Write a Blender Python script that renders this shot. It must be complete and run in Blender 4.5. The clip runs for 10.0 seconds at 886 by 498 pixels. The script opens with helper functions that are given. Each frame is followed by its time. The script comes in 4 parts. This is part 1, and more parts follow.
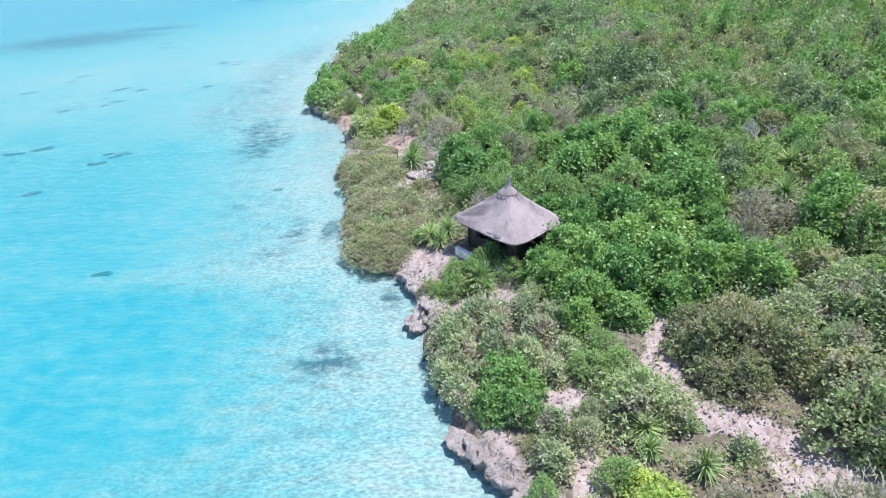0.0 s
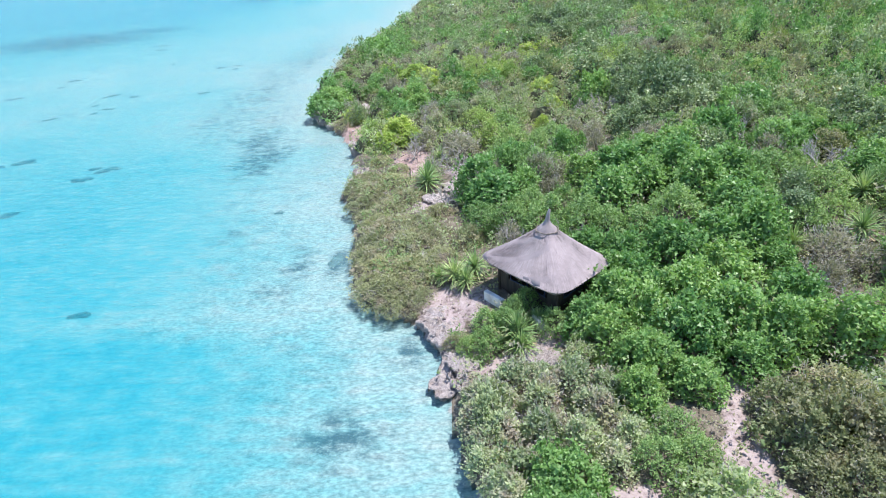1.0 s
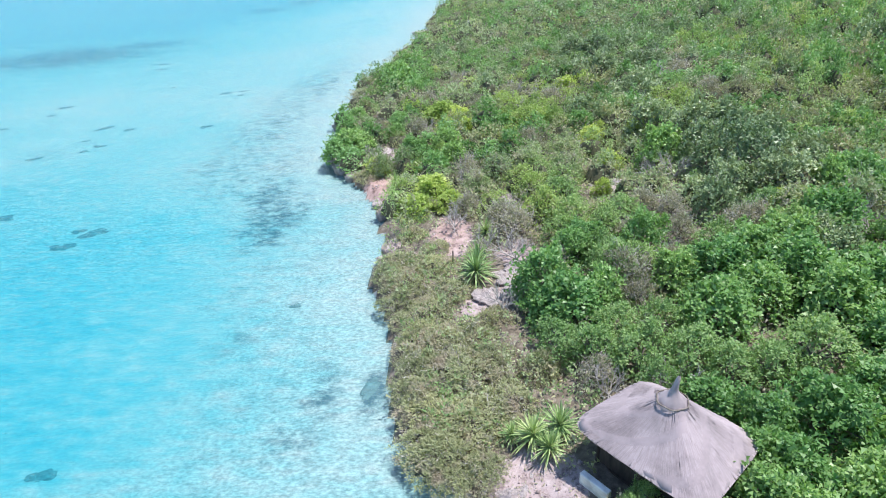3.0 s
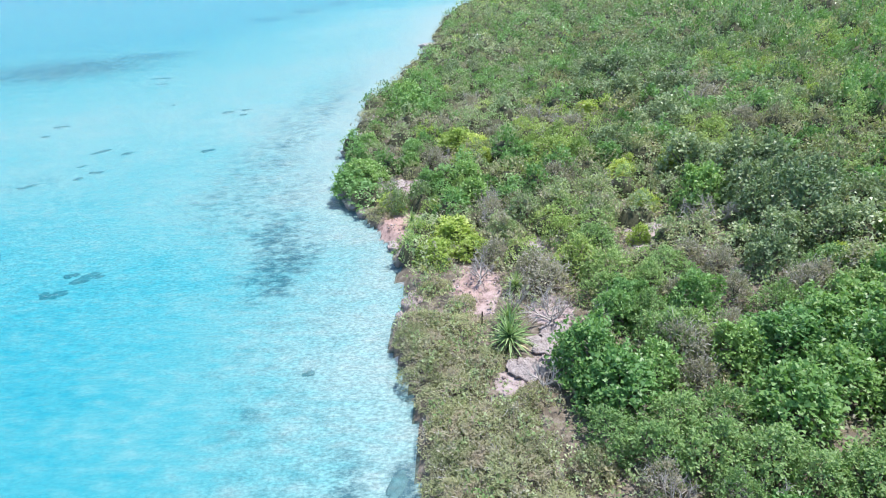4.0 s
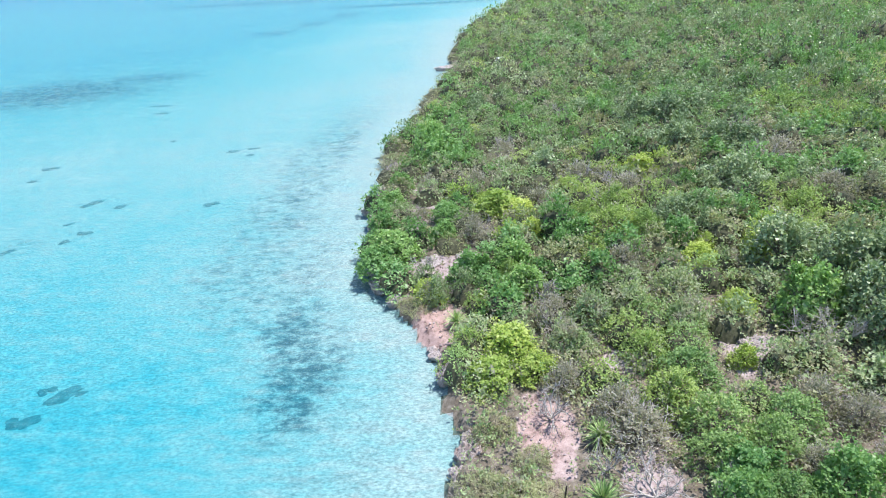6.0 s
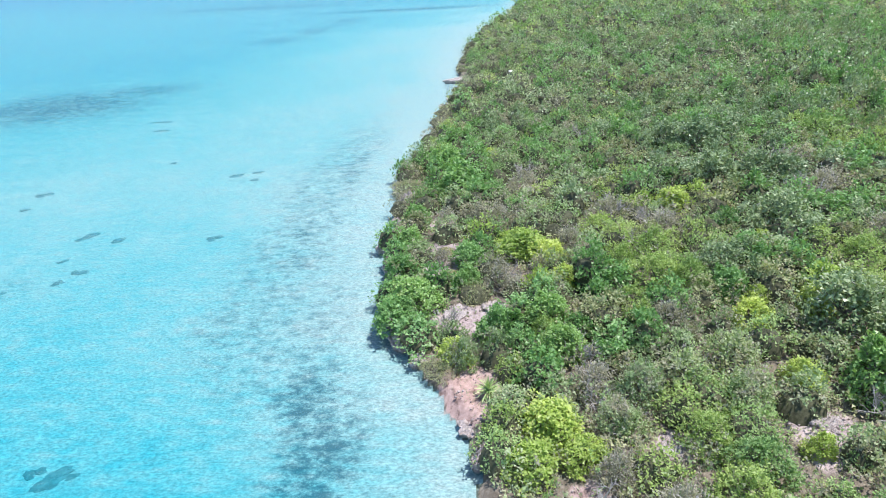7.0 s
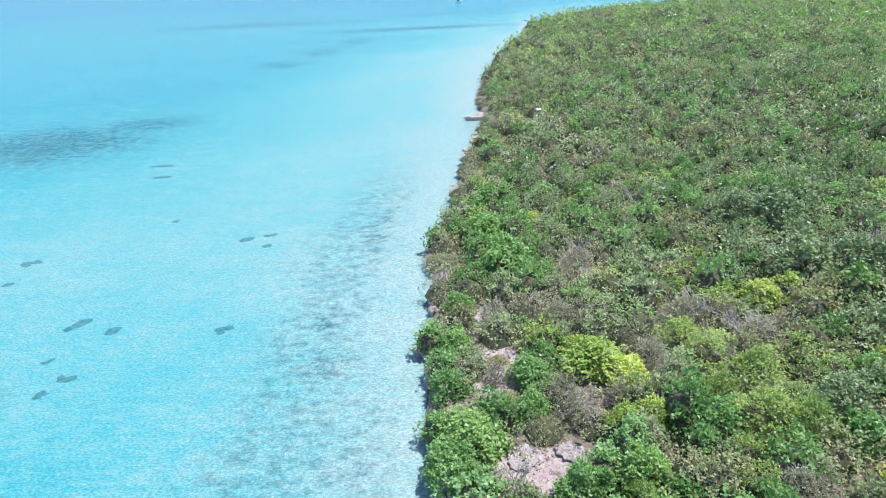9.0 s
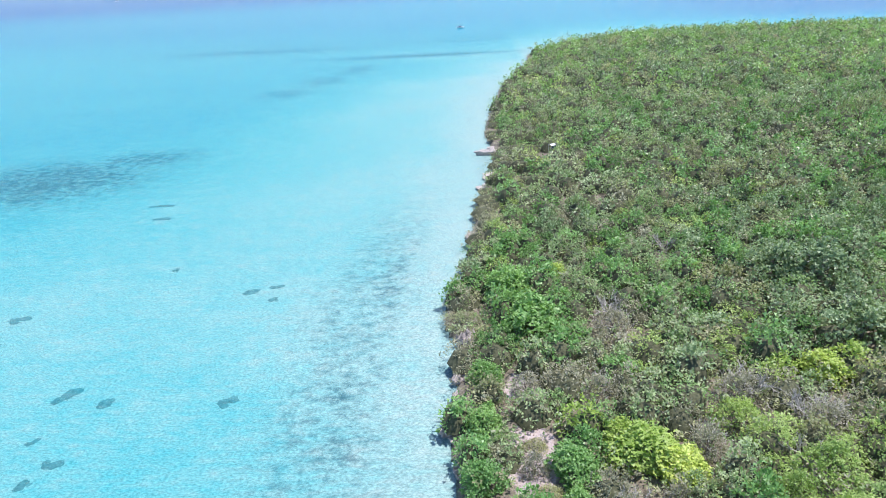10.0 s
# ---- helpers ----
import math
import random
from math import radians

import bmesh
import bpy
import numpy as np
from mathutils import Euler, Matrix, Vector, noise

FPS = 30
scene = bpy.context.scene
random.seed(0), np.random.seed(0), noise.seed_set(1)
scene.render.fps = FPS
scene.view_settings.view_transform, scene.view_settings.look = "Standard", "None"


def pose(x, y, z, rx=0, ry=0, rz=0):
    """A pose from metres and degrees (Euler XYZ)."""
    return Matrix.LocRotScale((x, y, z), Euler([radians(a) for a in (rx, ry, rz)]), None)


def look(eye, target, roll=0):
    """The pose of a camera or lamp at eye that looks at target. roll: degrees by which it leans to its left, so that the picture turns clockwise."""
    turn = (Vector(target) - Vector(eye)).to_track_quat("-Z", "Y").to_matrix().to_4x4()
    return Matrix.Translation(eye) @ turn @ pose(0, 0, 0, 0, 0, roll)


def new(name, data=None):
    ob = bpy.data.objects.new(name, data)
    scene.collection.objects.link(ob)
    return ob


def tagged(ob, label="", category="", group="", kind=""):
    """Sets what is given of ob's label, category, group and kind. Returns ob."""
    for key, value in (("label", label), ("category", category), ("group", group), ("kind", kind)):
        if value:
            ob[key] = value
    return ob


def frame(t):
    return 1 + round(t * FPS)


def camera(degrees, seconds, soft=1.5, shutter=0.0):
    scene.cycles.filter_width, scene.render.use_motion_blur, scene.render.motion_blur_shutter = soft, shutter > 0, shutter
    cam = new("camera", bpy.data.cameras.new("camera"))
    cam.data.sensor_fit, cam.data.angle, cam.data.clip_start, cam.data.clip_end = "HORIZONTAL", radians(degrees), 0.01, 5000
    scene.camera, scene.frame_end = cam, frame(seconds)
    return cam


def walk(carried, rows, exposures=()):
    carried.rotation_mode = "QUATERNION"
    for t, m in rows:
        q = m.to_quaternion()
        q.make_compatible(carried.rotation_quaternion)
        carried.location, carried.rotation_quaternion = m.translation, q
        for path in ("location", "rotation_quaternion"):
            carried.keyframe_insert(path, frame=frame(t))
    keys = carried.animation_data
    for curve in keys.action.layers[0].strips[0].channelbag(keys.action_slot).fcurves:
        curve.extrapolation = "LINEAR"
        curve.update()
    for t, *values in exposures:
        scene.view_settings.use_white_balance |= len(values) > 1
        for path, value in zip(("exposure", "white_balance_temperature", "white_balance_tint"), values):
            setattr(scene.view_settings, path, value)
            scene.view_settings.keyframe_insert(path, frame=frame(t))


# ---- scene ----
# ---- camera ----
cam = camera(74.0, 10.0, soft=1.0)
PATH = [
    (0, (1.334, -2.011, 17.472), (1.235, -0.257, 16.516), -4.0),
    (0.5, (0.584, 0.374, 17.377), (0.489, 2.128, 16.421), -3.9),
    (1, (-0.206, 2.821, 17.303), (-0.299, 4.577, 16.35), -3.7),
    (1.5, (-0.937, 5.287, 17.346), (-1.031, 7.044, 16.394), -3.7),
    (2, (-1.72, 7.588, 17.841), (-1.812, 9.345, 16.891), -3.5),
    (2.5, (-2.502, 9.881, 18.523), (-2.597, 11.638, 17.574), -3.4),
    (4, (-5.031, 16.59, 20.484), (-5.123, 18.354, 19.547), -3.1),
    (4.5, (-5.865, 18.895, 21.103), (-5.956, 20.662, 20.169), -3.0),
    (5, (-6.701, 21.173, 21.829), (-6.792, 22.939, 20.896), -2.9),
    (5.5, (-7.474, 23.662, 22.403), (-7.568, 25.429, 21.473), -2.9),
    (7, (-10.184, 31.038, 24.559), (-10.279, 32.806, 23.628), -3.0),
    (7.5, (-11.131, 33.523, 25.38), (-11.226, 35.29, 24.448), -2.9),
    (8, (-12.099, 36.04, 26.113), (-12.194, 37.808, 25.182), -2.9),
    (8.5, (-13.16, 38.478, 26.852), (-13.253, 40.246, 25.923), -2.9),
    (9, (-14.224, 40.937, 27.64), (-14.314, 42.717, 26.732), -2.8),
    (9.5, (-15.316, 43.481, 28.282), (-15.403, 45.279, 27.409), -2.8),
    (10, (-16.281, 46.021, 28.904), (-16.366, 47.83, 28.057), -2.9),
]
walk(cam, [(t, look(eye, target, roll)) for t, eye, target, roll in PATH])

# ---- light ----
SUN_TO = Vector((0.36, 0.12, 1.0)).normalized()
elevation = math.asin(SUN_TO.z)
azimuth = math.atan2(SUN_TO.x, SUN_TO.y)
world = bpy.data.worlds.new("sky")
scene.world = world
world.use_nodes = True
wn = world.node_tree.nodes
sky = wn.new("ShaderNodeTexSky")
sky.sky_type = "NISHITA"
sky.sun_disc = False
sky.sun_elevation = elevation
sky.sun_rotation = azimuth
sky.dust_density = 0.05
sky.ozone_density = 3.0
wn["Background"].inputs["Strength"].default_value = 0.14
world.node_tree.links.new(sky.outputs[0], wn["Background"].inputs["Color"])
lamp = bpy.data.lights.new("sun", "SUN")
lamp.energy = 4.0
lamp.angle = radians(0.55)
lamp.color = (1.0, 0.965, 0.92)
sun = new("sun", lamp)
sun.matrix_world = look(SUN_TO * 200, (0, 0, 0))
scene.view_settings.exposure = 0.72

# ---- the plan ----
# the shore: x of the water's edge for each y, and the far edge of the island
SHORE_Y = [-60, 0, 11.7, 14, 16.3, 18.5, 22.4, 25, 26.9, 28.5, 31, 35, 39, 43.4, 45.3, 48, 51, 53.6, 56.9, 60.2, 64,
           67.2, 70, 74, 78.8, 83, 87, 92.3, 97, 103, 110, 123, 135, 147, 161.6, 180, 215, 243, 270]
SHORE_X = [14, 8, 3.4, 0.9, 0.2, -0.6, -1.3, -1.7, -2.8, -5.2, -6.7, -7.3, -7.7, -9.5, -9.6, -8.6, -9.9, -9.5, -11.3, -12.9, -15,
           -16.9, -17.3, -17, -18.1, -17.2, -17, -18.4, -18, -16.4, -15.5, -14.4, -12.2, -11, -12.0, -10.1, -5.2, 4.2, 7.9]
END_X = [-20, 4, 8, 26, 45, 63, 98, 130, 160, 400, 700]
END_Y = [225, 245, 275, 296, 315, 322, 325, 322, 318, 290, 200]
PATHWAY = [(10.1, 20.8), (9.2, 19.3), (8.85, 17.6), (8.55, 16.0), (9.5, 14.6), (11.1, 13.6), (12.4, 11.9), (14.5, 9.6), (17, 6)]
# bare ground: x, y, radius along x, radius along y
BARE = [(-1.1, 27.4, 1.8, 1.6), (-0.3, 41.6, 1.7, 2.0), (-2.9, 39.3, 1.1, 1.3), (-4.7, 48.2, 1.5, 3.0), (-0.4, 45.0, 1.2, 1.8), (-10.7, 58.0, 1.9, 2.7),
        (-10.4, 65.4, 2.9, 1.6), (-12.7, 74.2, 1.7, 3.2), (6.6, 52.8, 1.0, 2.0), (4.7, 15.3, 1.3, 0.9), (1.8, 13.2, 0.8, 1.2),
        (-0.7, 23.1, 1.2, 0.8), (2.3, 23.0, 1.5, 0.7), (0.8, 22.5, 1.0, 0.6), (3.3, 24.0, 0.7, 0.5), (1.7, 19.4, 2.0, 2.4), (0.2, 53.2, 1.3, 0.9), (7.5, 53.8, 1.5, 1.0), (5.0, 12.0, 0.7, 1.2),
        (-12.4, 81.0, 1.6, 2.0), (-16.5, 91.3, 0.9, 0.9), (2.6, 71.9, 1.3, 0.7), (-9.6, 61.8, 0.8, 1.3), (7.7, 62.4, 1.0, 1.2), (-4.5, 68.8, 0.9, 0.9), (-1.6, 25.6, 1.1, 1.2)]
HUT = (3.42, 27.65)
STAKE = (-4.5, 44.0)


def smooth(a, b, v):
    u = np.clip((v - a) / (b - a), 0, 1)
    return u * u * (3 - 2 * u)


WAVE = {}


def waves(x, y, seed, size):
    """A cheap smooth noise in [-1, 1] for arrays."""
    if (seed, size) not in WAVE:
        r = np.random.RandomState(seed)
        WAVE[seed, size] = [(math.cos(a), math.sin(a), k, p) for a, k, p in
                            ((r.uniform(0, 6.28), r.uniform(0.6, 1.9) * 6.28 / size, r.uniform(0, 6.28)) for i in range(7))]
    total = 0
    for c, s, k, p in WAVE[seed, size]:
        total = total + np.sin(k * (c * x + s * y) + p + 1.3 * np.sin(0.37 * k * (x * s - y * c) + p))
    return total / 4.2


def inland(x, y):
    """Metres from the water's edge, positive on the land."""
    x, y = np.asarray(x, float), np.asarray(y, float)
    edge = np.interp(y, SHORE_Y, SHORE_X)
    slope = (np.interp(y + 1, SHORE_Y, SHORE_X) - np.interp(y - 1, SHORE_Y, SHORE_X)) / 2
    d = (x - edge) / np.sqrt(1 + slope ** 2)
    d = d + 0.16 * waves(x, y, 3, 2.1) * np.clip(1 - np.abs(d) / 3, 0, 1)
    return np.minimum(d, (np.interp(x, END_X, END_Y) - y) * 0.7)


def bare(x, y):
    """How bare the ground is: 1 on the path and in the clearings."""
    x, y = np.asarray(x, float), np.asarray(y, float)
    m = np.zeros_like(x + y)
    for (ax, ay), (bx, by) in zip(PATHWAY, PATHWAY[1:]):
        u = np.clip(((x - ax) * (bx - ax) + (y - ay) * (by - ay)) / ((bx - ax) ** 2 + (by - ay) ** 2), 0, 1)
        w = 0.54 + 0.9 * np.clip((14.5 - (ay + u * (by - ay))) / 3, 0, 1)
        m = np.maximum(m, 1 - smooth(0.75, 1.25, np.hypot(x - ax - u * (bx - ax), y - ay - u * (by - ay)) / w))
    uneven = 0.12 * waves(x, y, 9, 1.7)
    for cx, cy, rx, ry in BARE:
        m = np.maximum(m, 1 - smooth(0.8, 1.2, np.hypot((x - cx) / rx, (y - cy) / ry) + uneven))
    return m


def land_height(x, y):
    d = np.maximum(inland(x, y), 0)
    z = 0.62 + 4.6 * (1 - np.exp(-(d / 40) ** 1.3)) + 0.10 * waves(x, y, 5, 5.5) + 0.5 * waves(x, y, 6, 34) * np.clip(d / 25, 0, 1)
    z = z + 0.06 * waves(x, y, 15, 1.3) * bare(x, y)
    flat = 1 - smooth(3.0, 4.6, np.hypot(x - HUT[0], y - HUT[1]))
    return z * (1 - flat) + 1.15 * flat


def water_depth(x, y):
    """Depth of the lagoon in metres."""
    x, y = np.asarray(x, float), np.asarray(y, float)
    d = np.maximum(-inland(x, y), 0)
    basin = 1 - 0.62 * smooth(38, 82, y + 0.25 * (x + 30)) + 1.25 * smooth(85, 210, y - 0.3 * x) * smooth(15, 75, d)
    z = 0.6 + 2.4 * smooth(-2, 21, d + 1.5 * waves(x, y, 21, 14)) * basin + 0.35 * waves(x, y, 22, 40) * smooth(4, 14, d)
    pool = np.exp(-((x + 31) / 17) ** 2 - ((y - 258) / 19) ** 2)
    z = z + 1.2 * pool
    z = z + 2.6 * smooth(290, 480, y) + 10 * smooth(650, 1300, np.hypot(x * 0.8, y)) + 8 * smooth(60, 260, x) * smooth(310, 420, y)
    return np.maximum(z, 0.2)


# ---- materials ----
def material(name):
    m = bpy.data.materials.new(name)
    m.use_nodes = True
    t = m.node_tree
    return m, t, t.nodes, t.links, t.nodes["Principled BSDF"]


def ramp(nodes, stops):
    r = nodes.new("ShaderNodeValToRGB")
    e = r.color_ramp.elements
    while len(e) < len(stops):
        e.new(0.5)
    for i, (p, c) in enumerate(stops):
        e[i].position, e[i].color = p, (*c, 1)
    return r


def noise_tex(nodes, links, size, detail=4.0, rough=0.6, coords=None, stretch=None):
    n = nodes.new("ShaderNodeTexNoise")
    n.inputs["Scale"].default_value = 1.0 / size
    n.inputs["Detail"].default_value = detail
    n.inputs["Roughness"].default_value = rough
    if coords is None:
        coords = nodes.new("ShaderNodeNewGeometry").outputs["Position"]
    if stretch:
        mp = nodes.new("ShaderNodeMapping")
        mp.inputs["Scale"].default_value = stretch
        links.new(coords, mp.inputs["Vector"])
        coords = mp.outputs[0]
    links.new(coords, n.inputs["Vector"])
    return n.outputs["Fac"]


def mix(nodes, links, fac, a, b, blend="MIX"):
    n = nodes.new("ShaderNodeMix")
    n.data_type, n.blend_type = "RGBA", blend
    for value, slot in ((fac, n.inputs[0]), (a, n.inputs[6]), (b, n.inputs[7])):
        if isinstance(value, (int, float)):
            slot.default_value = value
        elif isinstance(value, tuple):
            slot.default_value = (*value, 1)
        else:
            links.new(value, slot)
    return n.outputs[2]


def bump(nodes, links, height, strength, distance, bsdf):
    b = nodes.new("ShaderNodeBump")
    b.inputs["Strength"].default_value = strength
    b.inputs["Distance"].default_value = distance
    links.new(height, b.inputs["Height"])
    links.new(b.outputs[0], bsdf.inputs["Normal"])


def leaf_material(name, dark, mid, light, rough=0.5, through_leaf=0.42, dry=None):
    """Leaves: each leaf its own tone, each bush its own, drifts of tone over the scrub."""
    m, t, n, l, p = material(name)
    geo = n.new("ShaderNodeNewGeometry")
    info = n.new("ShaderNodeObjectInfo")
    tone = n.new("ShaderNodeMath")
    tone.operation = "MULTIPLY_ADD"
    l.new(geo.outputs["Random Per Island"], tone.inputs[0])
    tone.inputs[1].default_value = 0.52
    drift = noise_tex(n, l, 2.6, 2.0, coords=geo.outputs["Position"])
    half = n.new("ShaderNodeMath")
    half.operation = "MULTIPLY_ADD"
    l.new(drift, half.inputs[0])
    half.inputs[1].default_value = 0.9
    half.inputs[2].default_value = -0.21
    own = n.new("ShaderNodeAttribute")
    own.attribute_name = "tone"
    shift = n.new("ShaderNodeMath")
    l.new(half.outputs[0], shift.inputs[0])
    l.new(own.outputs["Fac"], shift.inputs[1])
    l.new(shift.outputs[0], tone.inputs[2])
    fine = n.new("ShaderNodeMath")
    fine.operation = "MULTIPLY_ADD"
    l.new(noise_tex(n, l, 0.22, 4.0, 0.75, coords=geo.outputs["Position"]), fine.inputs[0])
    fine.inputs[1].default_value = 1.1
    fine.inputs[2].default_value = -0.56
    both = n.new("ShaderNodeMath")
    l.new(tone.outputs[0], both.inputs[0])
    l.new(fine.outputs[0], both.inputs[1])
    r = ramp(n, [(0.0, dark), (0.5, mid), (1.0, light)])
    l.new(both.outputs[0], r.inputs[0])
    col = r.outputs[0]
    hue = n.new("ShaderNodeHueSaturation")
    spread = n.new("ShaderNodeMapRange")
    l.new(info.outputs["Random"], spread.inputs[0])
    spread.inputs[3].default_value, spread.inputs[4].default_value = 0.482, 0.515
    l.new(spread.outputs[0], hue.inputs["Hue"])
    value = n.new("ShaderNodeMapRange")
    l.new(info.outputs["Random"], value.inputs[0])
    value.inputs[3].default_value, value.inputs[4].default_value = 1.15, 0.85
    l.new(value.outputs[0], hue.inputs["Value"])
    if dry:
        sel = ramp(n, [(0.5, (0, 0, 0)), (0.66, (1, 1, 1))])
        l.new(noise_tex(n, l, 1.1, 3.0, coords=geo.outputs["Position"]), sel.inputs[0])
        col = mix(n, l, sel.outputs[0], col, dry)
    l.new(col, hue.inputs["Color"])
    l.new(hue.outputs[0], p.inputs["Base Color"])
    p.inputs["Roughness"].default_value = rough
    p.inputs["Specular IOR Level"].default_value = 0.35
    tr = n.new("ShaderNodeBsdfTranslucent")
    l.new(mix(n, l, 1.0, hue.outputs[0], (0.95, 1.0, 0.6), "MULTIPLY"), tr.inputs["Color"])
    ms = n.new("ShaderNodeMixShader")
    ms.inputs[0].default_value = through_leaf
    l.new(p.outputs[0], ms.inputs[1])
    l.new(tr.outputs[0], ms.inputs[2])
    l.new(ms.outputs[0], n["Material Output"].inputs["Surface"])
    return m


LEAF = {
    "broad": leaf_material("broad_leaf", (0.11, 0.22, 0.065), (0.24, 0.425, 0.14), (0.42, 0.61, 0.29), 0.38),
    "scrub": leaf_material("scrub_leaf", (0.18, 0.255, 0.125), (0.35, 0.465, 0.22), (0.58, 0.655, 0.42), 0.45, dry=(0.45, 0.42, 0.33)),
    "silver": leaf_material("glossy_leaf", (0.11, 0.175, 0.08), (0.24, 0.335, 0.165), (0.45, 0.53, 0.34), 0.38, 0.3),
    "sage": leaf_material("sage_leaf", (0.20, 0.265, 0.14), (0.39, 0.475, 0.27), (0.62, 0.67, 0.46), 0.5, 0.35, dry=(0.48, 0.41, 0.35)),
    "olive": leaf_material("olive_leaf", (0.23, 0.255, 0.135), (0.39, 0.415, 0.235), (0.57, 0.58, 0.37), 0.6, dry=(0.46, 0.395, 0.315)),
    "dun": leaf_material("dun_leaf", (0.17, 0.20, 0.10), (0.33, 0.36, 0.185), (0.55, 0.57, 0.35), 0.45, dry=(0.42, 0.38, 0.27)),
    "yellow": leaf_material("yellow_leaf", (0.25, 0.37, 0.08), (0.46, 0.58, 0.15), (0.65, 0.73, 0.29), 0.45),
    "lime": leaf_material("lime_leaf", (0.19, 0.30, 0.08), (0.34, 0.47, 0.15), (0.50, 0.62, 0.27), 0.5),
    "feather": leaf_material("feather_leaf", (0.15, 0.26, 0.095), (0.285, 0.435, 0.165), (0.45, 0.59, 0.28), 0.55),
    "brown": leaf_material("brown_leaf", (0.21, 0.21, 0.14), (0.36, 0.35, 0.26), (0.52, 0.50, 0.42), 0.7),
    "spiky": leaf_material("yucca_leaf", (0.13, 0.23, 0.08), (0.30, 0.44, 0.17), (0.60, 0.68, 0.38), 0.4, 0.2),
}

M_STRAW = leaf_material("dead_yucca_leaf", (0.42, 0.38, 0.20), (0.58, 0.52, 0.30), (0.72, 0.66, 0.44), 0.7, 0.15)

M_BARK, t_, n_, l_, p_ = material("bark")
r_ = ramp(n_, [(0.3, (0.10, 0.08, 0.065)), (0.7, (0.26, 0.23, 0.20))])
l_.new(noise_tex(n_, l_, 0.12), r_.inputs[0])
l_.new(r_.outputs[0], p_.inputs["Base Color"])
p_.inputs["Roughness"].default_value = 0.9

# very dark browns paint in the shade among a crown's inner branches
M_INNER, t_, n_, l_, p_ = material("painted_inner_shade")
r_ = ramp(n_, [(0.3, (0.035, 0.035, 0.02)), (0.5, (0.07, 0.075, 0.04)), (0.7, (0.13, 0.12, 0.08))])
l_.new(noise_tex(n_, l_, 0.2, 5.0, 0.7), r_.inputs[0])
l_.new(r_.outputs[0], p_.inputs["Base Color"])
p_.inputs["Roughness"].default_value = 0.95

M_DEAD, t_, n_, l_, p_ = material("dead_wood")
r_ = ramp(n_, [(0.3, (0.33, 0.30, 0.28)), (0.7, (0.58, 0.54, 0.52))])
l_.new(noise_tex(n_, l_, 0.25), r_.inputs[0])
l_.new(r_.outputs[0], p_.inputs["Base Color"])
p_.inputs["Roughness"].default_value = 0.85

# land: leaf litter and soil, pale coral sand and stone where bare
M_LAND, t_, n_, l_, p_ = material("soil")
litter = ramp(n_, [(0.3, (0.08, 0.065, 0.05)), (0.5, (0.17, 0.14, 0.11)), (0.72, (0.30, 0.26, 0.22))])
l_.new(noise_tex(n_, l_, 0.35, 6.0, 0.7), litter.inputs[0])
sandy = ramp(n_, [(0.36, (0.16, 0.12, 0.115)), (0.46, (0.36, 0.285, 0.285)), (0.68, (0.51, 0.425, 0.43))])
l_.new(noise_tex(n_, l_, 0.55, 7.0, 0.72), sandy.inputs[0])
at_ = n_.new("ShaderNodeAttribute")
at_.attribute_name = "bare"
edge_ = n_.new("ShaderNodeMath")
edge_.operation = "MULTIPLY_ADD"
l_.new(noise_tex(n_, l_, 0.8, 5.0, 0.7), edge_.inputs[0])
edge_.inputs[1].default_value = 1.3
edge_.inputs[2].default_value = -0.65
sum_ = n_.new("ShaderNodeMath")
l_.new(edge_.outputs[0], sum_.inputs[0])
l_.new(at_.outputs["Fac"], sum_.inputs[1])
sel_ = ramp(n_, [(0.35, (0, 0, 0)), (0.6, (1, 1, 1))])
l_.new(sum_.outputs[0], sel_.inputs[0])
rust_ = n_.new("ShaderNodeAttribute")
rust_.attribute_name = "rust"
soil_ = mix(n_, l_, rust_.outputs["Fac"], sandy.outputs[0], mix(n_, l_, 1.0, sandy.outputs[0], (1.05, 0.87, 0.77), "MULTIPLY"))
l_.new(mix(n_, l_, sel_.outputs[0], litter.outputs[0], soil_), p_.inputs["Base Color"])
p_.inputs["Roughness"].default_value = 0.95
bump(n_, l_, noise_tex(n_, l_, 0.18, 6.0, 0.7), 0.9, 0.06, p_)

M_ROCK, t_, n_, l_, p_ = material("coral_limestone")
r_ = ramp(n_, [(0.27, (0.14, 0.115, 0.11)), (0.40, (0.40, 0.34, 0.335)), (0.56, (0.56, 0.49, 0.49)), (0.78, (0.70, 0.63, 0.63))])
l_.new(noise_tex(n_, l_, 0.32, 8.0, 0.78), r_.inputs[0])
stain = ramp(n_, [(0.55, (0, 0, 0)), (0.75, (0.6, 0.6, 0.6))])
l_.new(noise_tex(n_, l_, 1.4, 4.0), stain.inputs[0])
l_.new(mix(n_, l_, stain.outputs[0], r_.outputs[0], (0.54, 0.40, 0.36)), p_.inputs["Base Color"])
p_.inputs["Roughness"].default_value = 0.92
bump(n_, l_, noise_tex(n_, l_, 0.16, 8.0, 0.78), 1.0, 0.2, p_)

# sea floor: white coral sand with sparse growth
M_SAND, t_, n_, l_, p_ = material("lagoon_sand")
# the mottle paints the net of rippled light into the sand's colour
r_ = ramp(n_, [(0.34, (0.21, 0.23, 0.235)), (0.5, (0.36, 0.365, 0.36)), (0.64, (0.49, 0.49, 0.475))])
l_.new(noise_tex(n_, l_, 0.17, 4.0, 0.75, stretch=(0.7, 1.3, 1)), r_.inputs[0])
growth = ramp(n_, [(0.0, (0, 0, 0)), (1.0, (1, 1, 1))])
at_ = n_.new("ShaderNodeAttribute")
at_.attribute_name = "grass"
thr = n_.new("ShaderNodeMath")
thr.operation = "MULTIPLY_ADD"
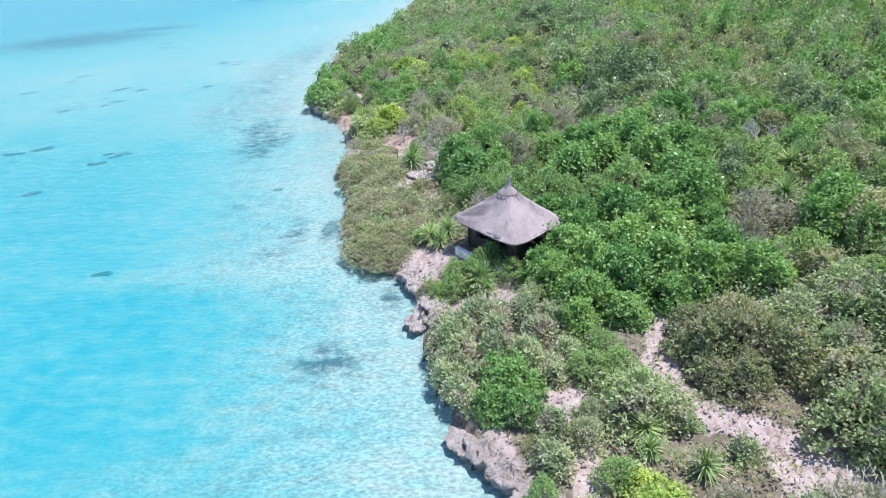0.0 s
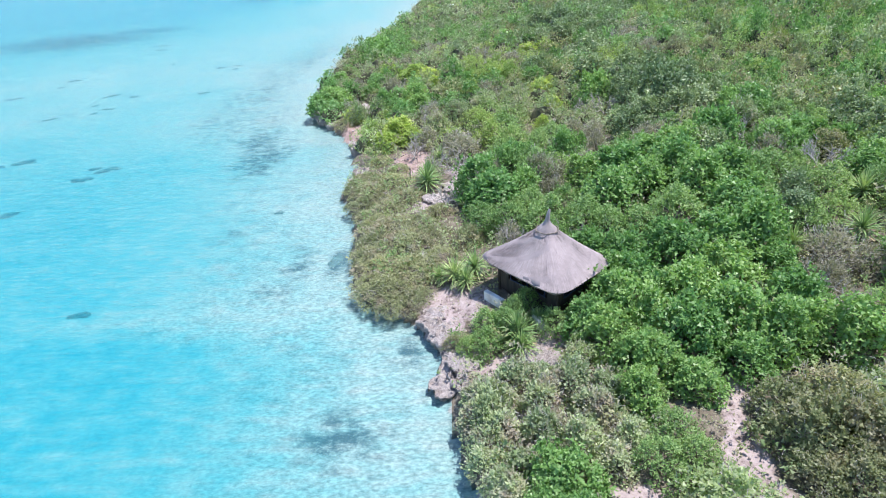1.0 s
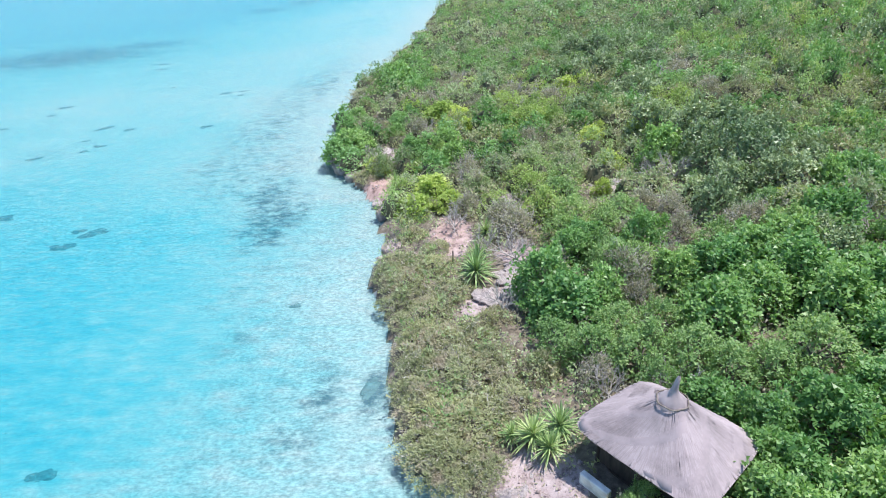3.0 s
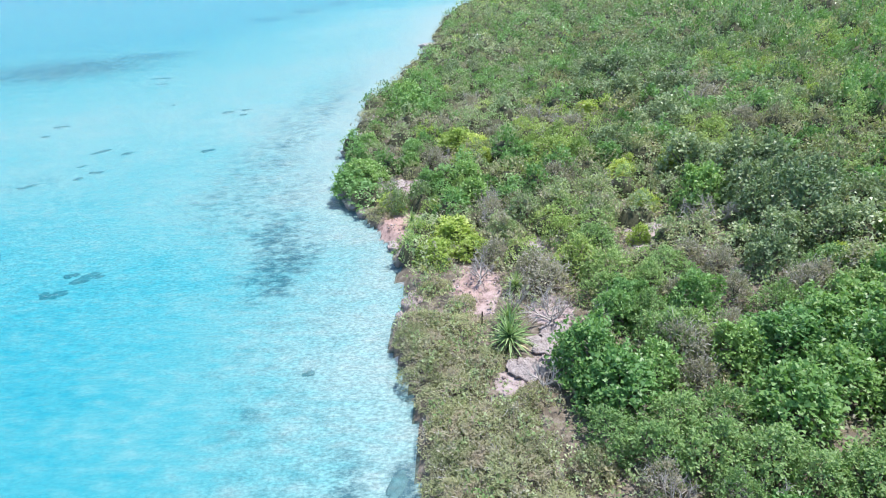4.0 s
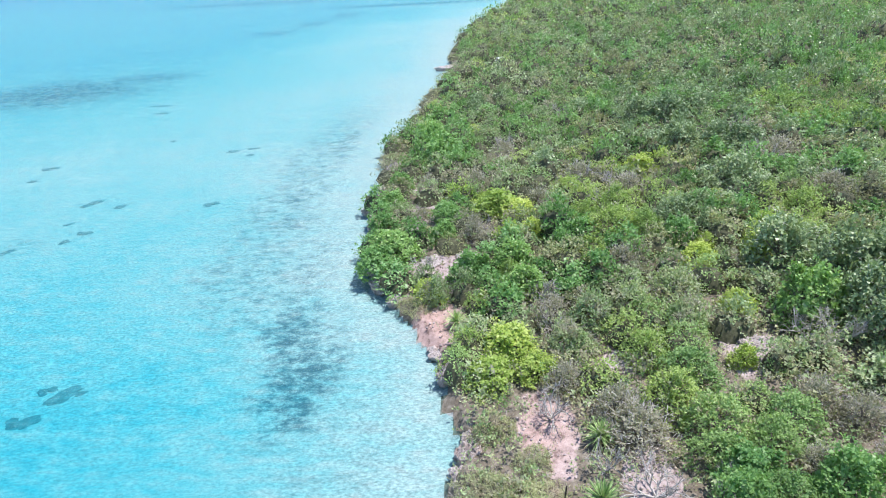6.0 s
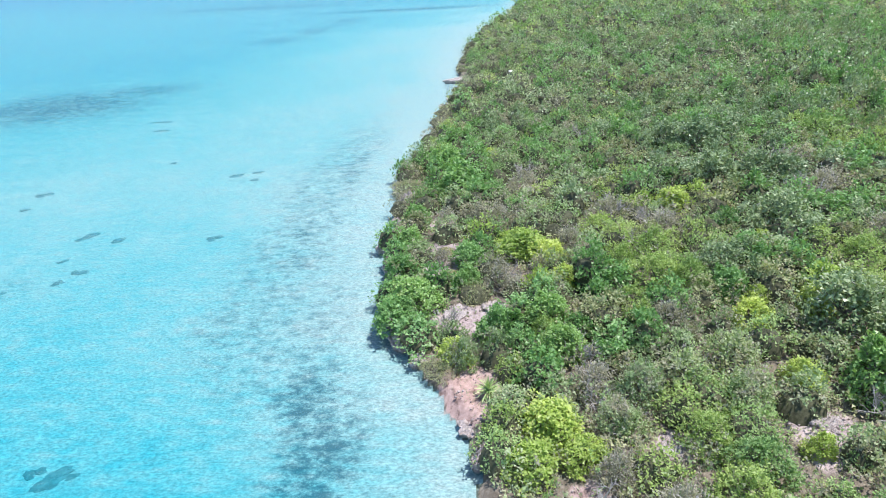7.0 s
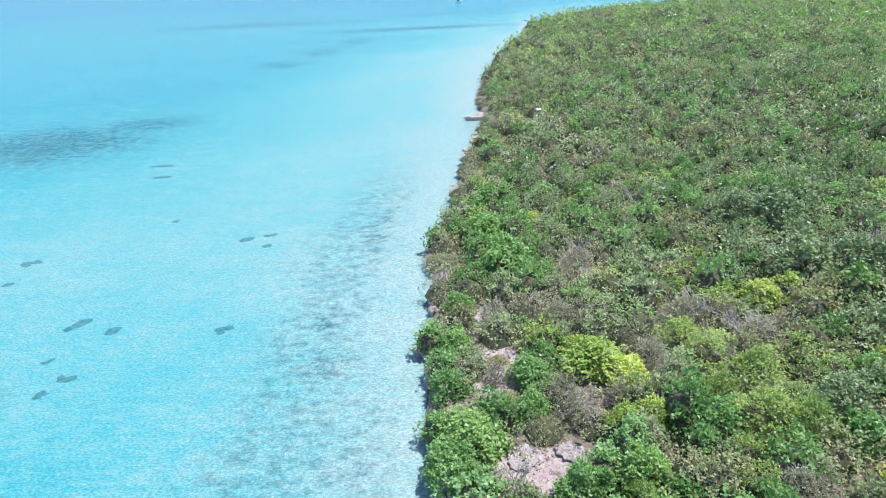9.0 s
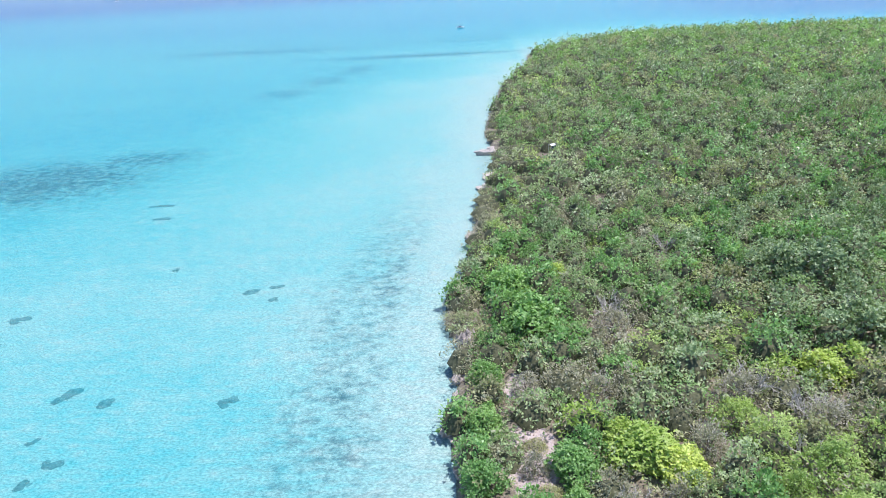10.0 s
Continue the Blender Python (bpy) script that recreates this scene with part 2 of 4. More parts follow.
l_.new(noise_tex(n_, l_, 0.95, 8.0, 0.84, stretch=(0.7, 1.1, 1)), thr.inputs[0])
thr.inputs[1].default_value = 7.0
thr.inputs[2].default_value = -3.7
add_ = n_.new("ShaderNodeMath")
l_.new(thr.outputs[0], add_.inputs[0])
l_.new(at_.outputs["Fac"], add_.inputs[1])
cl_ = n_.new("ShaderNodeClamp")
l_.new(add_.outputs[0], cl_.inputs[0])
gm_ = n_.new("ShaderNodeMath")
gm_.operation = "MULTIPLY"
l_.new(cl_.outputs[0], gm_.inputs[0])
gs_ = n_.new("ShaderNodeMath")
gs_.operation = "MULTIPLY"
gs_.use_clamp = True
l_.new(at_.outputs["Fac"], gs_.inputs[0])
gs_.inputs[1].default_value = 1.6
l_.new(gs_.outputs[0], gm_.inputs[1])
# this attribute fades the painted light pattern to plain sand
sh_ = n_.new("ShaderNodeAttribute")
sh_.attribute_name = "shallow"
sand_ = mix(n_, l_, sh_.outputs["Fac"], (0.355, 0.365, 0.365), r_.outputs[0])
l_.new(mix(n_, l_, gm_.outputs[0], sand_, (0.085, 0.125, 0.15)), p_.inputs["Base Color"])
p_.inputs["Roughness"].default_value = 0.95

M_GROWTH, t_, n_, l_, p_ = material("coral_growth")
r_ = ramp(n_, [(0.3, (0.10, 0.14, 0.15)), (0.7, (0.22, 0.27, 0.28))])
l_.new(noise_tex(n_, l_, 0.35, 6.0, 0.7), r_.inputs[0])
l_.new(r_.outputs[0], p_.inputs["Base Color"])
p_.inputs["Roughness"].default_value = 0.95

# water: light is absorbed by the depth below; the surface mirrors the sky
M_WATER, t_, n_, l_, p_ = material("lagoon_water")
n_.remove(p_)
at_ = n_.new("ShaderNodeAttribute")
at_.attribute_name = "depth"
# ripple and swell noise sways the tint, painting in light focused by waves
rip_ = noise_tex(n_, l_, 0.5, 4.0, 0.62, stretch=(0.34, 1.25, 1))
swell_ = noise_tex(n_, l_, 2.6, 3.0, 0.5, stretch=(0.42, 1.15, 1))
var_ = n_.new("ShaderNodeMath")
var_.operation = "MULTIPLY_ADD"
l_.new(rip_, var_.inputs[0])
var_.inputs[1].default_value = 2.3
var_.inputs[2].default_value = -0.15
var2_ = n_.new("ShaderNodeMath")
var2_.operation = "MULTIPLY_ADD"
l_.new(swell_, var2_.inputs[0])
var2_.inputs[1].default_value = 0.9
var2_.inputs[2].default_value = -0.45
vs_ = n_.new("ShaderNodeMath")
l_.new(var_.outputs[0], vs_.inputs[0])
l_.new(var2_.outputs[0], vs_.inputs[1])
dep_ = n_.new("ShaderNodeMath")
dep_.operation = "MULTIPLY"
l_.new(at_.outputs["Fac"], dep_.inputs[0])
l_.new(vs_.outputs[0], dep_.inputs[1])
tint_ = n_.new("ShaderNodeCombineColor")
for i, k in enumerate((0.37, 0.047, 0.012)):
    e_ = n_.new("ShaderNodeMath")
    e_.operation = "POWER"
    e_.inputs[0].default_value = math.exp(-k)
    l_.new(dep_.outputs[0], e_.inputs[1])
    l_.new(e_.outputs[0], tint_.inputs[i])
tp_ = n_.new("ShaderNodeBsdfTransparent")
l_.new(tint_.outputs[0], tp_.inputs["Color"])
gl_ = n_.new("ShaderNodeBsdfGlossy")
gl_.inputs["Roughness"].default_value = 0.22
fr_ = n_.new("ShaderNodeFresnel")
fr_.inputs["IOR"].default_value = 1.33
bm_ = n_.new("ShaderNodeBump")
bm_.inputs["Strength"].default_value = 1.0
bm_.inputs["Distance"].default_value = 0.16
l_.new(rip_, bm_.inputs["Height"])
l_.new(bm_.outputs[0], gl_.inputs["Normal"])
l_.new(bm_.outputs[0], fr_.inputs["Normal"])
ms_ = n_.new("ShaderNodeMixShader")
fk_ = n_.new("ShaderNodeMath")
fk_.operation = "MULTIPLY"
fk_.inputs[1].default_value = 0.6
l_.new(fr_.outputs[0], fk_.inputs[0])
l_.new(fk_.outputs[0], ms_.inputs[0])
l_.new(tp_.outputs[0], ms_.inputs[1])
l_.new(gl_.outputs[0], ms_.inputs[2])
l_.new(ms_.outputs[0], n_["Material Output"].inputs["Surface"])

M_RUBBLE, t_, n_, l_, p_ = material("coral_rubble")
geo_ = n_.new("ShaderNodeNewGeometry")
r_ = ramp(n_, [(0.0, (0.22, 0.17, 0.165)), (0.5, (0.36, 0.29, 0.29)), (1.0, (0.50, 0.42, 0.42))])
l_.new(geo_.outputs["Random Per Island"], r_.inputs[0])
st_ = ramp(n_, [(0.3, (0.7, 0.7, 0.7)), (0.6, (1, 1, 1))])
l_.new(noise_tex(n_, l_, 0.05, 4.0), st_.inputs[0])
l_.new(mix(n_, l_, 1.0, r_.outputs[0], st_.outputs[0], "MULTIPLY"), p_.inputs["Base Color"])
p_.inputs["Roughness"].default_value = 0.95

M_THATCH, t_, n_, l_, p_ = material("weathered_thatch")
geo_ = n_.new("ShaderNodeNewGeometry")
r_ = ramp(n_, [(0.0, (0.335, 0.285, 0.30)), (0.5, (0.37, 0.32, 0.335)), (1.0, (0.415, 0.36, 0.375))])
l_.new(geo_.outputs["Random Per Island"], r_.inputs[0])
st_ = ramp(n_, [(0.35, (0.74, 0.72, 0.72)), (0.6, (1.04, 1.0, 1.0))])
l_.new(noise_tex(n_, l_, 0.9, 5.0, 0.65), st_.inputs[0])
l_.new(mix(n_, l_, 1.0, r_.outputs[0], st_.outputs[0], "MULTIPLY"), p_.inputs["Base Color"])
p_.inputs["Roughness"].default_value = 0.95

M_TIMBER, t_, n_, l_, p_ = material("dark_timber")
r_ = ramp(n_, [(0.3, (0.035, 0.027, 0.022)), (0.7, (0.09, 0.07, 0.055))])
l_.new(noise_tex(n_, l_, 0.15, stretch=(1, 1, 0.15)), r_.inputs[0])
l_.new(r_.outputs[0], p_.inputs["Base Color"])
p_.inputs["Roughness"].default_value = 0.8

M_PLASTER, t_, n_, l_, p_ = material("white_plaster")
r_ = ramp(n_, [(0.3, (0.55, 0.53, 0.50)), (0.6, (0.80, 0.79, 0.76))])
l_.new(noise_tex(n_, l_, 0.4, 6.0), r_.inputs[0])
l_.new(r_.outputs[0], p_.inputs["Base Color"])
p_.inputs["Roughness"].default_value = 0.85

M_WHITE, t_, n_, l_, p_ = material("white_gelcoat")
r_ = ramp(n_, [(0.3, (0.72, 0.73, 0.75)), (0.7, (0.86, 0.86, 0.86))])
l_.new(noise_tex(n_, l_, 0.5), r_.inputs[0])
l_.new(r_.outputs[0], p_.inputs["Base Color"])
p_.inputs["Roughness"].default_value = 0.3

M_NAVY, t_, n_, l_, p_ = material("dark_blue_cloth")
r_ = ramp(n_, [(0.3, (0.02, 0.03, 0.07)), (0.7, (0.05, 0.07, 0.14))])
l_.new(noise_tex(n_, l_, 0.3), r_.inputs[0])
l_.new(r_.outputs[0], p_.inputs["Base Color"])
p_.inputs["Roughness"].default_value = 0.7


# ---- mesh helpers ----
def mesh_from(name, verts, faces, mat, smooth_faces=False):
    """A mesh from an (n, 3) array and an (m, 3) or (m, 4) array."""
    verts, faces = np.asarray(verts, np.float32), np.asarray(faces, np.int32)
    me = bpy.data.meshes.new(name)
    me.vertices.add(len(verts))
    me.vertices.foreach_set("co", verts.ravel())
    me.loops.add(faces.size)
    me.loops.foreach_set("vertex_index", faces.ravel())
    me.polygons.add(len(faces))
    me.polygons.foreach_set("loop_start", np.arange(0, faces.size, faces.shape[1], dtype=np.int32))
    me.polygons.foreach_set("loop_total", np.full(len(faces), faces.shape[1], np.int32))
    if smooth_faces:
        me.polygons.foreach_set("use_smooth", np.ones(len(faces), bool))
    me.update(calc_edges=True)
    me.materials.append(mat)
    return me


def part(name, bm, mat, parent, label=""):
    """Links a bmesh, or a mesh, as one object under its thing."""
    if isinstance(bm, bmesh.types.BMesh):
        me = bpy.data.meshes.new(name)
        bm.to_mesh(me)
        bm.free()
        me.materials.append(mat)
    else:
        me = bm
    ob = new(name, me)
    ob.parent = parent
    return tagged(ob, label)


def box(bm, size, m, bevel=0.02):
    made = bmesh.ops.create_cube(bm, size=1, matrix=m @ Matrix.Diagonal((*size, 1)))["verts"]
    if bevel:
        edges = list({e for v in made for e in v.link_edges})
        bmesh.ops.bevel(bm, geom=edges, offset=bevel, segments=1, affect="EDGES")


def unit(v):
    return v / np.maximum(np.linalg.norm(v, axis=-1, keepdims=True), 1e-9)


def ball(r, n):
    return unit(r.normal(size=(n, 3)))


def stems(tubes):
    """Tapered five-sided stems: (start, end, radius, radius)."""
    vs, fs = [], []
    for a, b, ra, rb in tubes:
        a, b = np.asarray(a, float), np.asarray(b, float)
        d = unit(b - a)
        s = unit(np.cross(d, (0.31, 0.17, 0.93) if abs(d[2]) < 0.9 else (1, 0, 0)))
        q = np.cross(d, s)
        k = len(vs)
        for c, rad in ((a, ra), (b, rb)):
            for i in range(5):
                w = i * 2 * math.pi / 5
                vs.append(c + rad * (math.cos(w) * s + math.sin(w) * q))
        fs += [(k + i, k + (i + 1) % 5, k + 5 + (i + 1) % 5, k + 5 + i) for i in range(5)]
    return np.array(vs), np.array(fs)


# ---- plants ----
def crown_shape(r, radius, height, skirt):
    """The bumpy top of a crown with an uneven outline: a function from (angle, rho) to places."""
    p = r.uniform(0, 6.28, 3)
    k = 15
    ba, bd = r.uniform(0, 6.28, k), radius * np.sqrt(r.uniform(0, 0.95, k))
    bx, by = bd * np.cos(ba), bd * np.sin(ba)
    amp, wide = height * r.uniform(-0.16, 0.24, k), radius * r.uniform(0.13, 0.28, k)

    def top(a, rho):
        edge = radius * (1 + 0.15 * np.sin(2 * a + p[0]) + 0.12 * np.sin(3 * a + p[1]) + 0.07 * np.sin(7 * a + p[2]))
        x, y = edge * rho * np.cos(a), edge * rho * np.sin(a)
        z = height * (skirt + (0.92 - skirt) * (1 - np.clip(rho, 0, 1) ** 1.9))
        for cx, cy, h, w in zip(bx, by, amp, wide):
            z = z + h * np.exp(-((x - cx) ** 2 + (y - cy) ** 2) / w ** 2)
        return np.stack([x, y, z], -1)
    return top


def foliage(r, top, height, clumps, per, leaf, width, spread=0.9, lift=0.35, shoots=0.12):
    """Leaves in clumps over the crown, some on shoots above it: four corners a leaf."""
    a, rho = r.uniform(0, 6.28, clumps), np.sqrt(r.uniform(0, 1.0, clumps))
    p = top(a, rho)
    d = unit(np.cross(top(a, rho + 0.03) - p, top(a + 0.06, rho) - p))
    low = rho > 0.86
    p[low, 2] -= np.maximum(p[low, 2], 0) * 0.75 * r.uniform(0, 1, low.sum())
    p = p - d * (height * 0.11 * np.abs(r.normal(0, 1, clumps)) ** 1.3)[:, None]
    out = r.uniform(0, 1, clumps) < shoots
    p = p + np.where(out, r.uniform(0.05, 0.17, clumps) * height, 0)[:, None] * unit(d + np.array([0, 0, 0.6]))
    p, nrm = np.repeat(p, per, 0), np.repeat(d, per, 0)
    k = clumps
    way = unit(nrm * spread + ball(r, k * per) + np.array([0, 0, lift]))
    size = leaf * r.uniform(0.65, 1.3, (k * per, 1))
    side = unit(np.cross(way, nrm * 0.6 + np.array([0, 0, 0.8]) + 0.4 * ball(r, k * per)))
    up = np.cross(side, way)
    base = p + r.normal(0, leaf * 0.45, (k * per, 3))
    w = size * width / leaf * 0.5
    v = np.stack([base, base + way * size * 0.5 + side * w + up * w * 0.25,
                  base + way * size - up * size * 0.12, base + way * size * 0.5 - side * w + up * w * 0.25], 1)
    return v.reshape(-1, 3)


def slips(v):
    """The same leaves with three corners each."""
    q = v.reshape(-1, 4, 3)
    return (q[:, [0, 1, 3]] + (q[:, [0, 2, 2]] - q[:, [0, 0, 0]]) * 0.45).reshape(-1, 3)


def threes(v):
    return np.arange(len(v), dtype=np.int32).reshape(-1, 3)


def quads(v):
    return np.arange(len(v), dtype=np.int32).reshape(-1, 4)


# crown radius, height, clumps, leaves a clump, leaf length, leaf width, spread, lift
KIND = {
    "broad": (1.8, 2.6, 480, 8, 0.20, 0.15, 0.4, 0.3),
    "scrub": (1.7, 2.2, 400, 7, 0.165, 0.11, 0.4, 0.4),
    "silver": (1.8, 2.7, 400, 7, 0.205, 0.135, 0.4, 0.3),
    "sage": (1.2, 1.3, 270, 7, 0.195, 0.11, 0.5, 0.4),
    "olive": (1.6, 1.0, 620, 8, 0.135, 0.045, 0.5, 0.6),
    "dun": (1.8, 2.3, 430, 8, 0.175, 0.115, 0.4, 0.3),
    "yellow": (1.6, 2.2, 360, 8, 0.20, 0.14, 0.4, 0.3),
    "lime": (1.7, 2.1, 430, 7, 0.15, 0.09, 0.4, 0.4),
    "feather": (1.6, 2.0, 440, 7, 0.14, 0.085, 0.4, 0.4),
    "brown": (1.4, 1.7, 280, 7, 0.15, 0.065, 0.5, 0.6),
}
LABEL = {
    "broad": ("broadleaf_shrub", "vivid green broadleaf shrub with dense leafy crown"),
    "scrub": ("scrub_bush", "grey-green coastal scrub bush with small leaves"),
    "silver": ("glossy_shrub", "dark green shrub with pale glossy leaves"),
    "sage": ("sage_bush", "pale sage-green low bush with thick leaves"),
    "olive": ("shore_shrub", "low olive-brown shore shrub with narrow leaves"),
    "dun": ("dun_shrub", "tall olive-brown shrub with leathery leaves"),
    "yellow": ("yellow_shrub", "bright yellow-green leafy shrub in the scrub"),
    "lime": ("lime_shrub", "soft light green shrub with fine leaves"),
    "feather": ("feathery_shrub", "soft feathery mid-green shrub with tiny leaves"),
    "brown": ("dry_bush", "dry brownish half-bare bush in the scrub"),
}
# clumps of bare twigs that stick out of the crown
TWIGGY = {"scrub": 50, "olive": 22, "brown": 120, "silver": 20, "sage": 50, "dun": 40}
# how low the crown's rim hangs, as a share of its height
SKIRT = {"olive": -0.35, "sage": 0.0}
MASTER = {}


def master(kind, variant):
    """One bush of a kind, built once: trunk with limbs, and crown."""
    if (kind, variant) in MASTER:
        return MASTER[kind, variant]
    r = np.random.RandomState(100 + 17 * variant + 1000 * list(KIND).index(kind))
    radius, height, clumps, per, leaf, width, spread, lift = KIND[kind]
    top = crown_shape(r, radius, height, SKIRT.get(kind, 0.1))
    tubes = []
    fork = np.array([0.0, 0.0, 0.22 * height])
    tubes.append(((0, 0, -0.15), fork, 0.09, 0.07))
    for q in top(r.uniform(0, 0.6) + np.arange(8) * 0.8, r.uniform(0.3, 0.85, 8)) * np.array([1, 1, 0.9]):
        mid = fork + (q - fork) * 0.5 + r.normal(0, 0.08, 3)
        tubes += [(fork, mid, 0.055, 0.035), (mid, q, 0.035, 0.012)]
        for i in range(2):
            tubes.append((mid, mid + (q - mid) * 0.8 + r.normal(0, 0.2, 3), 0.02, 0.008))
    v, f = stems(tubes)
    trunk = mesh_from("trunk", v, f, M_BARK)
    v = slips(foliage(r, top, height, clumps, per, leaf, width, spread, lift))
    crown = mesh_from("crown", v, threes(v), LEAF[kind])
    twigs = None
    if kind in TWIGGY:
        v = slips(foliage(r, top, height, TWIGGY[kind], 4, 0.34, 0.018, 0.8, 0.5, 0.5))
        twigs = mesh_from("dry_twig", v, threes(v), M_DEAD)
    MASTER[kind, variant] = (trunk, crown, twigs)
    return MASTER[kind, variant]


def bush(kind, x, y, wide=1.0, tall=1.0, turn=0.0, variant=0):
    """A bush as a thing of its own, standing on the ground."""
    trunk, crown, twigs = master(kind, variant)
    name, label = LABEL[kind]
    ob = new(name)
    ob.empty_display_size = 0.3
    ob.matrix_basis = Matrix.LocRotScale((x, y, float(land_height(x, y))), Euler((0, 0, turn)), (wide, wide, tall))
    part("trunk", trunk, M_BARK, ob)
    part("crown", crown, LEAF[kind], ob)
    if twigs:
        tagged(part("dry_twig", twigs, M_DEAD, ob), "bare grey twigs", kind="stuff")
    return tagged(ob, label, "shrub", "shrubs of the island")


def dead_mesh(seed):
    r = np.random.RandomState(seed)
    tubes = []

    def grow(a, d, length, rad, level):
        b = a + unit(d) * length
        tubes.append((a, b, rad, rad * 0.65))
        if level:
            for i in range(3):
                grow(a + (b - a) * r.uniform(0.55, 1.0), unit(d) + r.normal(0, 0.55, 3) + np.array([0, 0, 0.1]), length * r.uniform(0.55, 0.85), rad * 0.6, level - 1)

    for i in range(6):
        w = i * 1.05 + r.uniform(0, 0.6)
        grow(np.array([0.0, 0, 0]), np.array([math.cos(w) * 0.8, math.sin(w) * 0.8, r.uniform(0.5, 1.2)]), r.uniform(0.5, 0.85), 0.045, 3)
    v, f = stems(tubes)
    return mesh_from("branches", v, f, M_DEAD)


def yucca_mesh(seed, count=96, length=1.0, width=0.030, top=88, mat=None):
    """A rosette of stiff pointed leaves."""
    r = np.random.RandomState(seed)
    vs, fs = [], []
    for i in range(count):
        w = i * 2.4 + r.uniform(-0.2, 0.2)
        tilt = math.radians(top - 95 * (i / count) ** 0.8 + r.uniform(-8, 8))
        d = np.array([math.cos(w) * math.cos(tilt), math.sin(w) * math.cos(tilt), math.sin(tilt)])
        s = np.array([-math.sin(w), math.cos(w), 0])
        size = length * r.uniform(0.75, 1.1)
        p = np.array([0, 0, 0.35 - 0.2 * i / count])
        k = len(vs)
        for j in range(4):
            u = j / 3
            q = p + d * size * u + np.array([0, 0, -0.28 * size * u * u * math.cos(tilt)])
            wd = width * (0.7, 1.0, 0.75, 0.06)[j]
            lift = np.array([0, 0, 0.012])
            vs += [q + s * wd + lift, q, q - s * wd + lift]
        for j in range(3):
            for e in (0, 1):
                fs.append((k + 3 * j + e, k + 3 * j + e + 1, k + 3 * j + e + 4, k + 3 * j + e + 3))
    return mesh_from("leaves", np.array(vs), np.array(fs), mat or LEAF["spiky"])


def yucca(x, y, size=1.0, seed=0):
    ob = new("yucca")
    ob.matrix_basis = Matrix.LocRotScale((x, y, float(land_height(x, y))), Euler((0, 0, seed * 1.7)), (size, size, size))
    key = ("yucca", seed % 3)
    if key not in MASTER:
        v, f = stems([((0, 0, -0.1), (0.02, 0.01, 0.5), 0.10, 0.08)])
        leaves = yucca_mesh(40 + seed % 3)
        co = np.zeros(len(leaves.vertices) * 3, np.float32)
        leaves.vertices.foreach_get("co", co)
        co = co.reshape(-1, 3)
        co[:, 2] += 0.25
        leaves.vertices.foreach_set("co", co.ravel())
        MASTER[key] = (mesh_from("trunk", v, f, M_BARK), leaves, yucca_mesh(50 + seed % 3, 18, 0.85, 0.036, 20, M_STRAW))
    part("trunk", MASTER[key][0], M_BARK, ob)
    part("leaves", MASTER[key][1], LEAF["spiky"], ob)
    part("dead_leaves", MASTER[key][2], M_STRAW, ob, "pale straw-yellow dead leaves")
    return tagged(ob, "spiky yucca rosette with stiff yellow-green sword leaves", "yucca", "yuccas of the island")


# ---- ground and water ----
def spaced(points):
    """Grid lines: (to, step) pieces one after another."""
    out = [points[0]]
    for to, step in points[1:]:
        n = max(1, round((to - out[-1]) / step))
        out += list(np.linspace(out[-1], to, n + 1)[1:])
    return np.array(out)


def sheet(xs, ys, height):
    gx, gy = np.meshgrid(xs, ys)
    v = np.stack([gx.ravel(), gy.ravel(), height(gx, gy).ravel()], 1)
    i = np.arange(len(xs) * len(ys)).reshape(len(ys), len(xs))
    f = np.stack([i[:-1, :-1].ravel(), i[:-1, 1:].ravel(), i[1:, 1:].ravel(), i[1:, :-1].ravel()], 1)
    return v, f


GRASS = [(-18.8, 53.5, 2.6, 4.8, 0.66), (-20.5, 58.5, 2.5, 4, 0.6), (-25.5, 77, 3.2, 7, 0.42), (-24.5, 100, 2.2, 11, 0.45), (-26.5, 82.5, 1.6, 3.5, 0.5),
         (-5.6, 19.6, 1.9, 1.7, 0.55), (-10.8, 33.8, 1.2, 2.2, 0.5), (-8.2, 33.6, 0.6, 1.3, 0.95), (-3.2, 24.6, 0.8, 1.2, 0.6), (-11.5, 30.5, 1.5, 2.0, 0.4),
         (-88, 140, 17, 12, 0.72), (-76, 152, 10, 6, 0.6), (-67, 217, 8, 7, 0.5), (-60, 236, 6, 10, 0.55), (-53, 260, 6, 12, 0.5), (-30, 291, 34, 5, 0.9), 
         (-110, 330, 60, 12, 0.5), (-20, 350, 60, 14, 0.5), (-16.3, 37.9, 0.8, 1.2, 0.4), (-22, 66, 3, 9, 0.35), (-50, 72.5, 2.0, 2.0, 0.4)]


def grass_field(x, y):
    d = -inland(x, y)
    g = 0.42 * smooth(4, 7, d) * (1 - smooth(11, 17, d)) * smooth(50, 62, y) * (1 - smooth(105, 140, y))
    g = np.maximum(g, 0.25 * smooth(2, 5, d) * (1 - smooth(8, 14, d)) * (y < 62))
    for cx, cy, rx, ry, a in GRASS:
        g = np.maximum(g, 1.35 * a * np.exp(-(((x - cx) / rx) ** 2 + ((y - cy) / ry) ** 2) * 0.7))
    return g


def ground_height(x, y):
    d = inland(x, y)
    under = -0.08 - 0.05 * np.minimum(water_depth(x, y), 4)
    k = smooth(-0.35, 0.5, d + 0.18 * waves(x, y, 8, 0.9))
    return under + (land_height(x, y) - under) * k


gx = spaced([-6000, (-3000, 500), (-400, 260), (-120, 20), (-30, 3), (-20, 0.6), (6, 0.36), (28, 0.8), (60, 2), (200, 8), (500, 60), (3000, 250)])
gy = spaced([-300, (-30, 20), (8, 0.8), (34, 0.3), (100, 0.5), (165, 1.5), (340, 4), (800, 60), (6000, 300)])
v, f = sheet(gx, gy, ground_height)
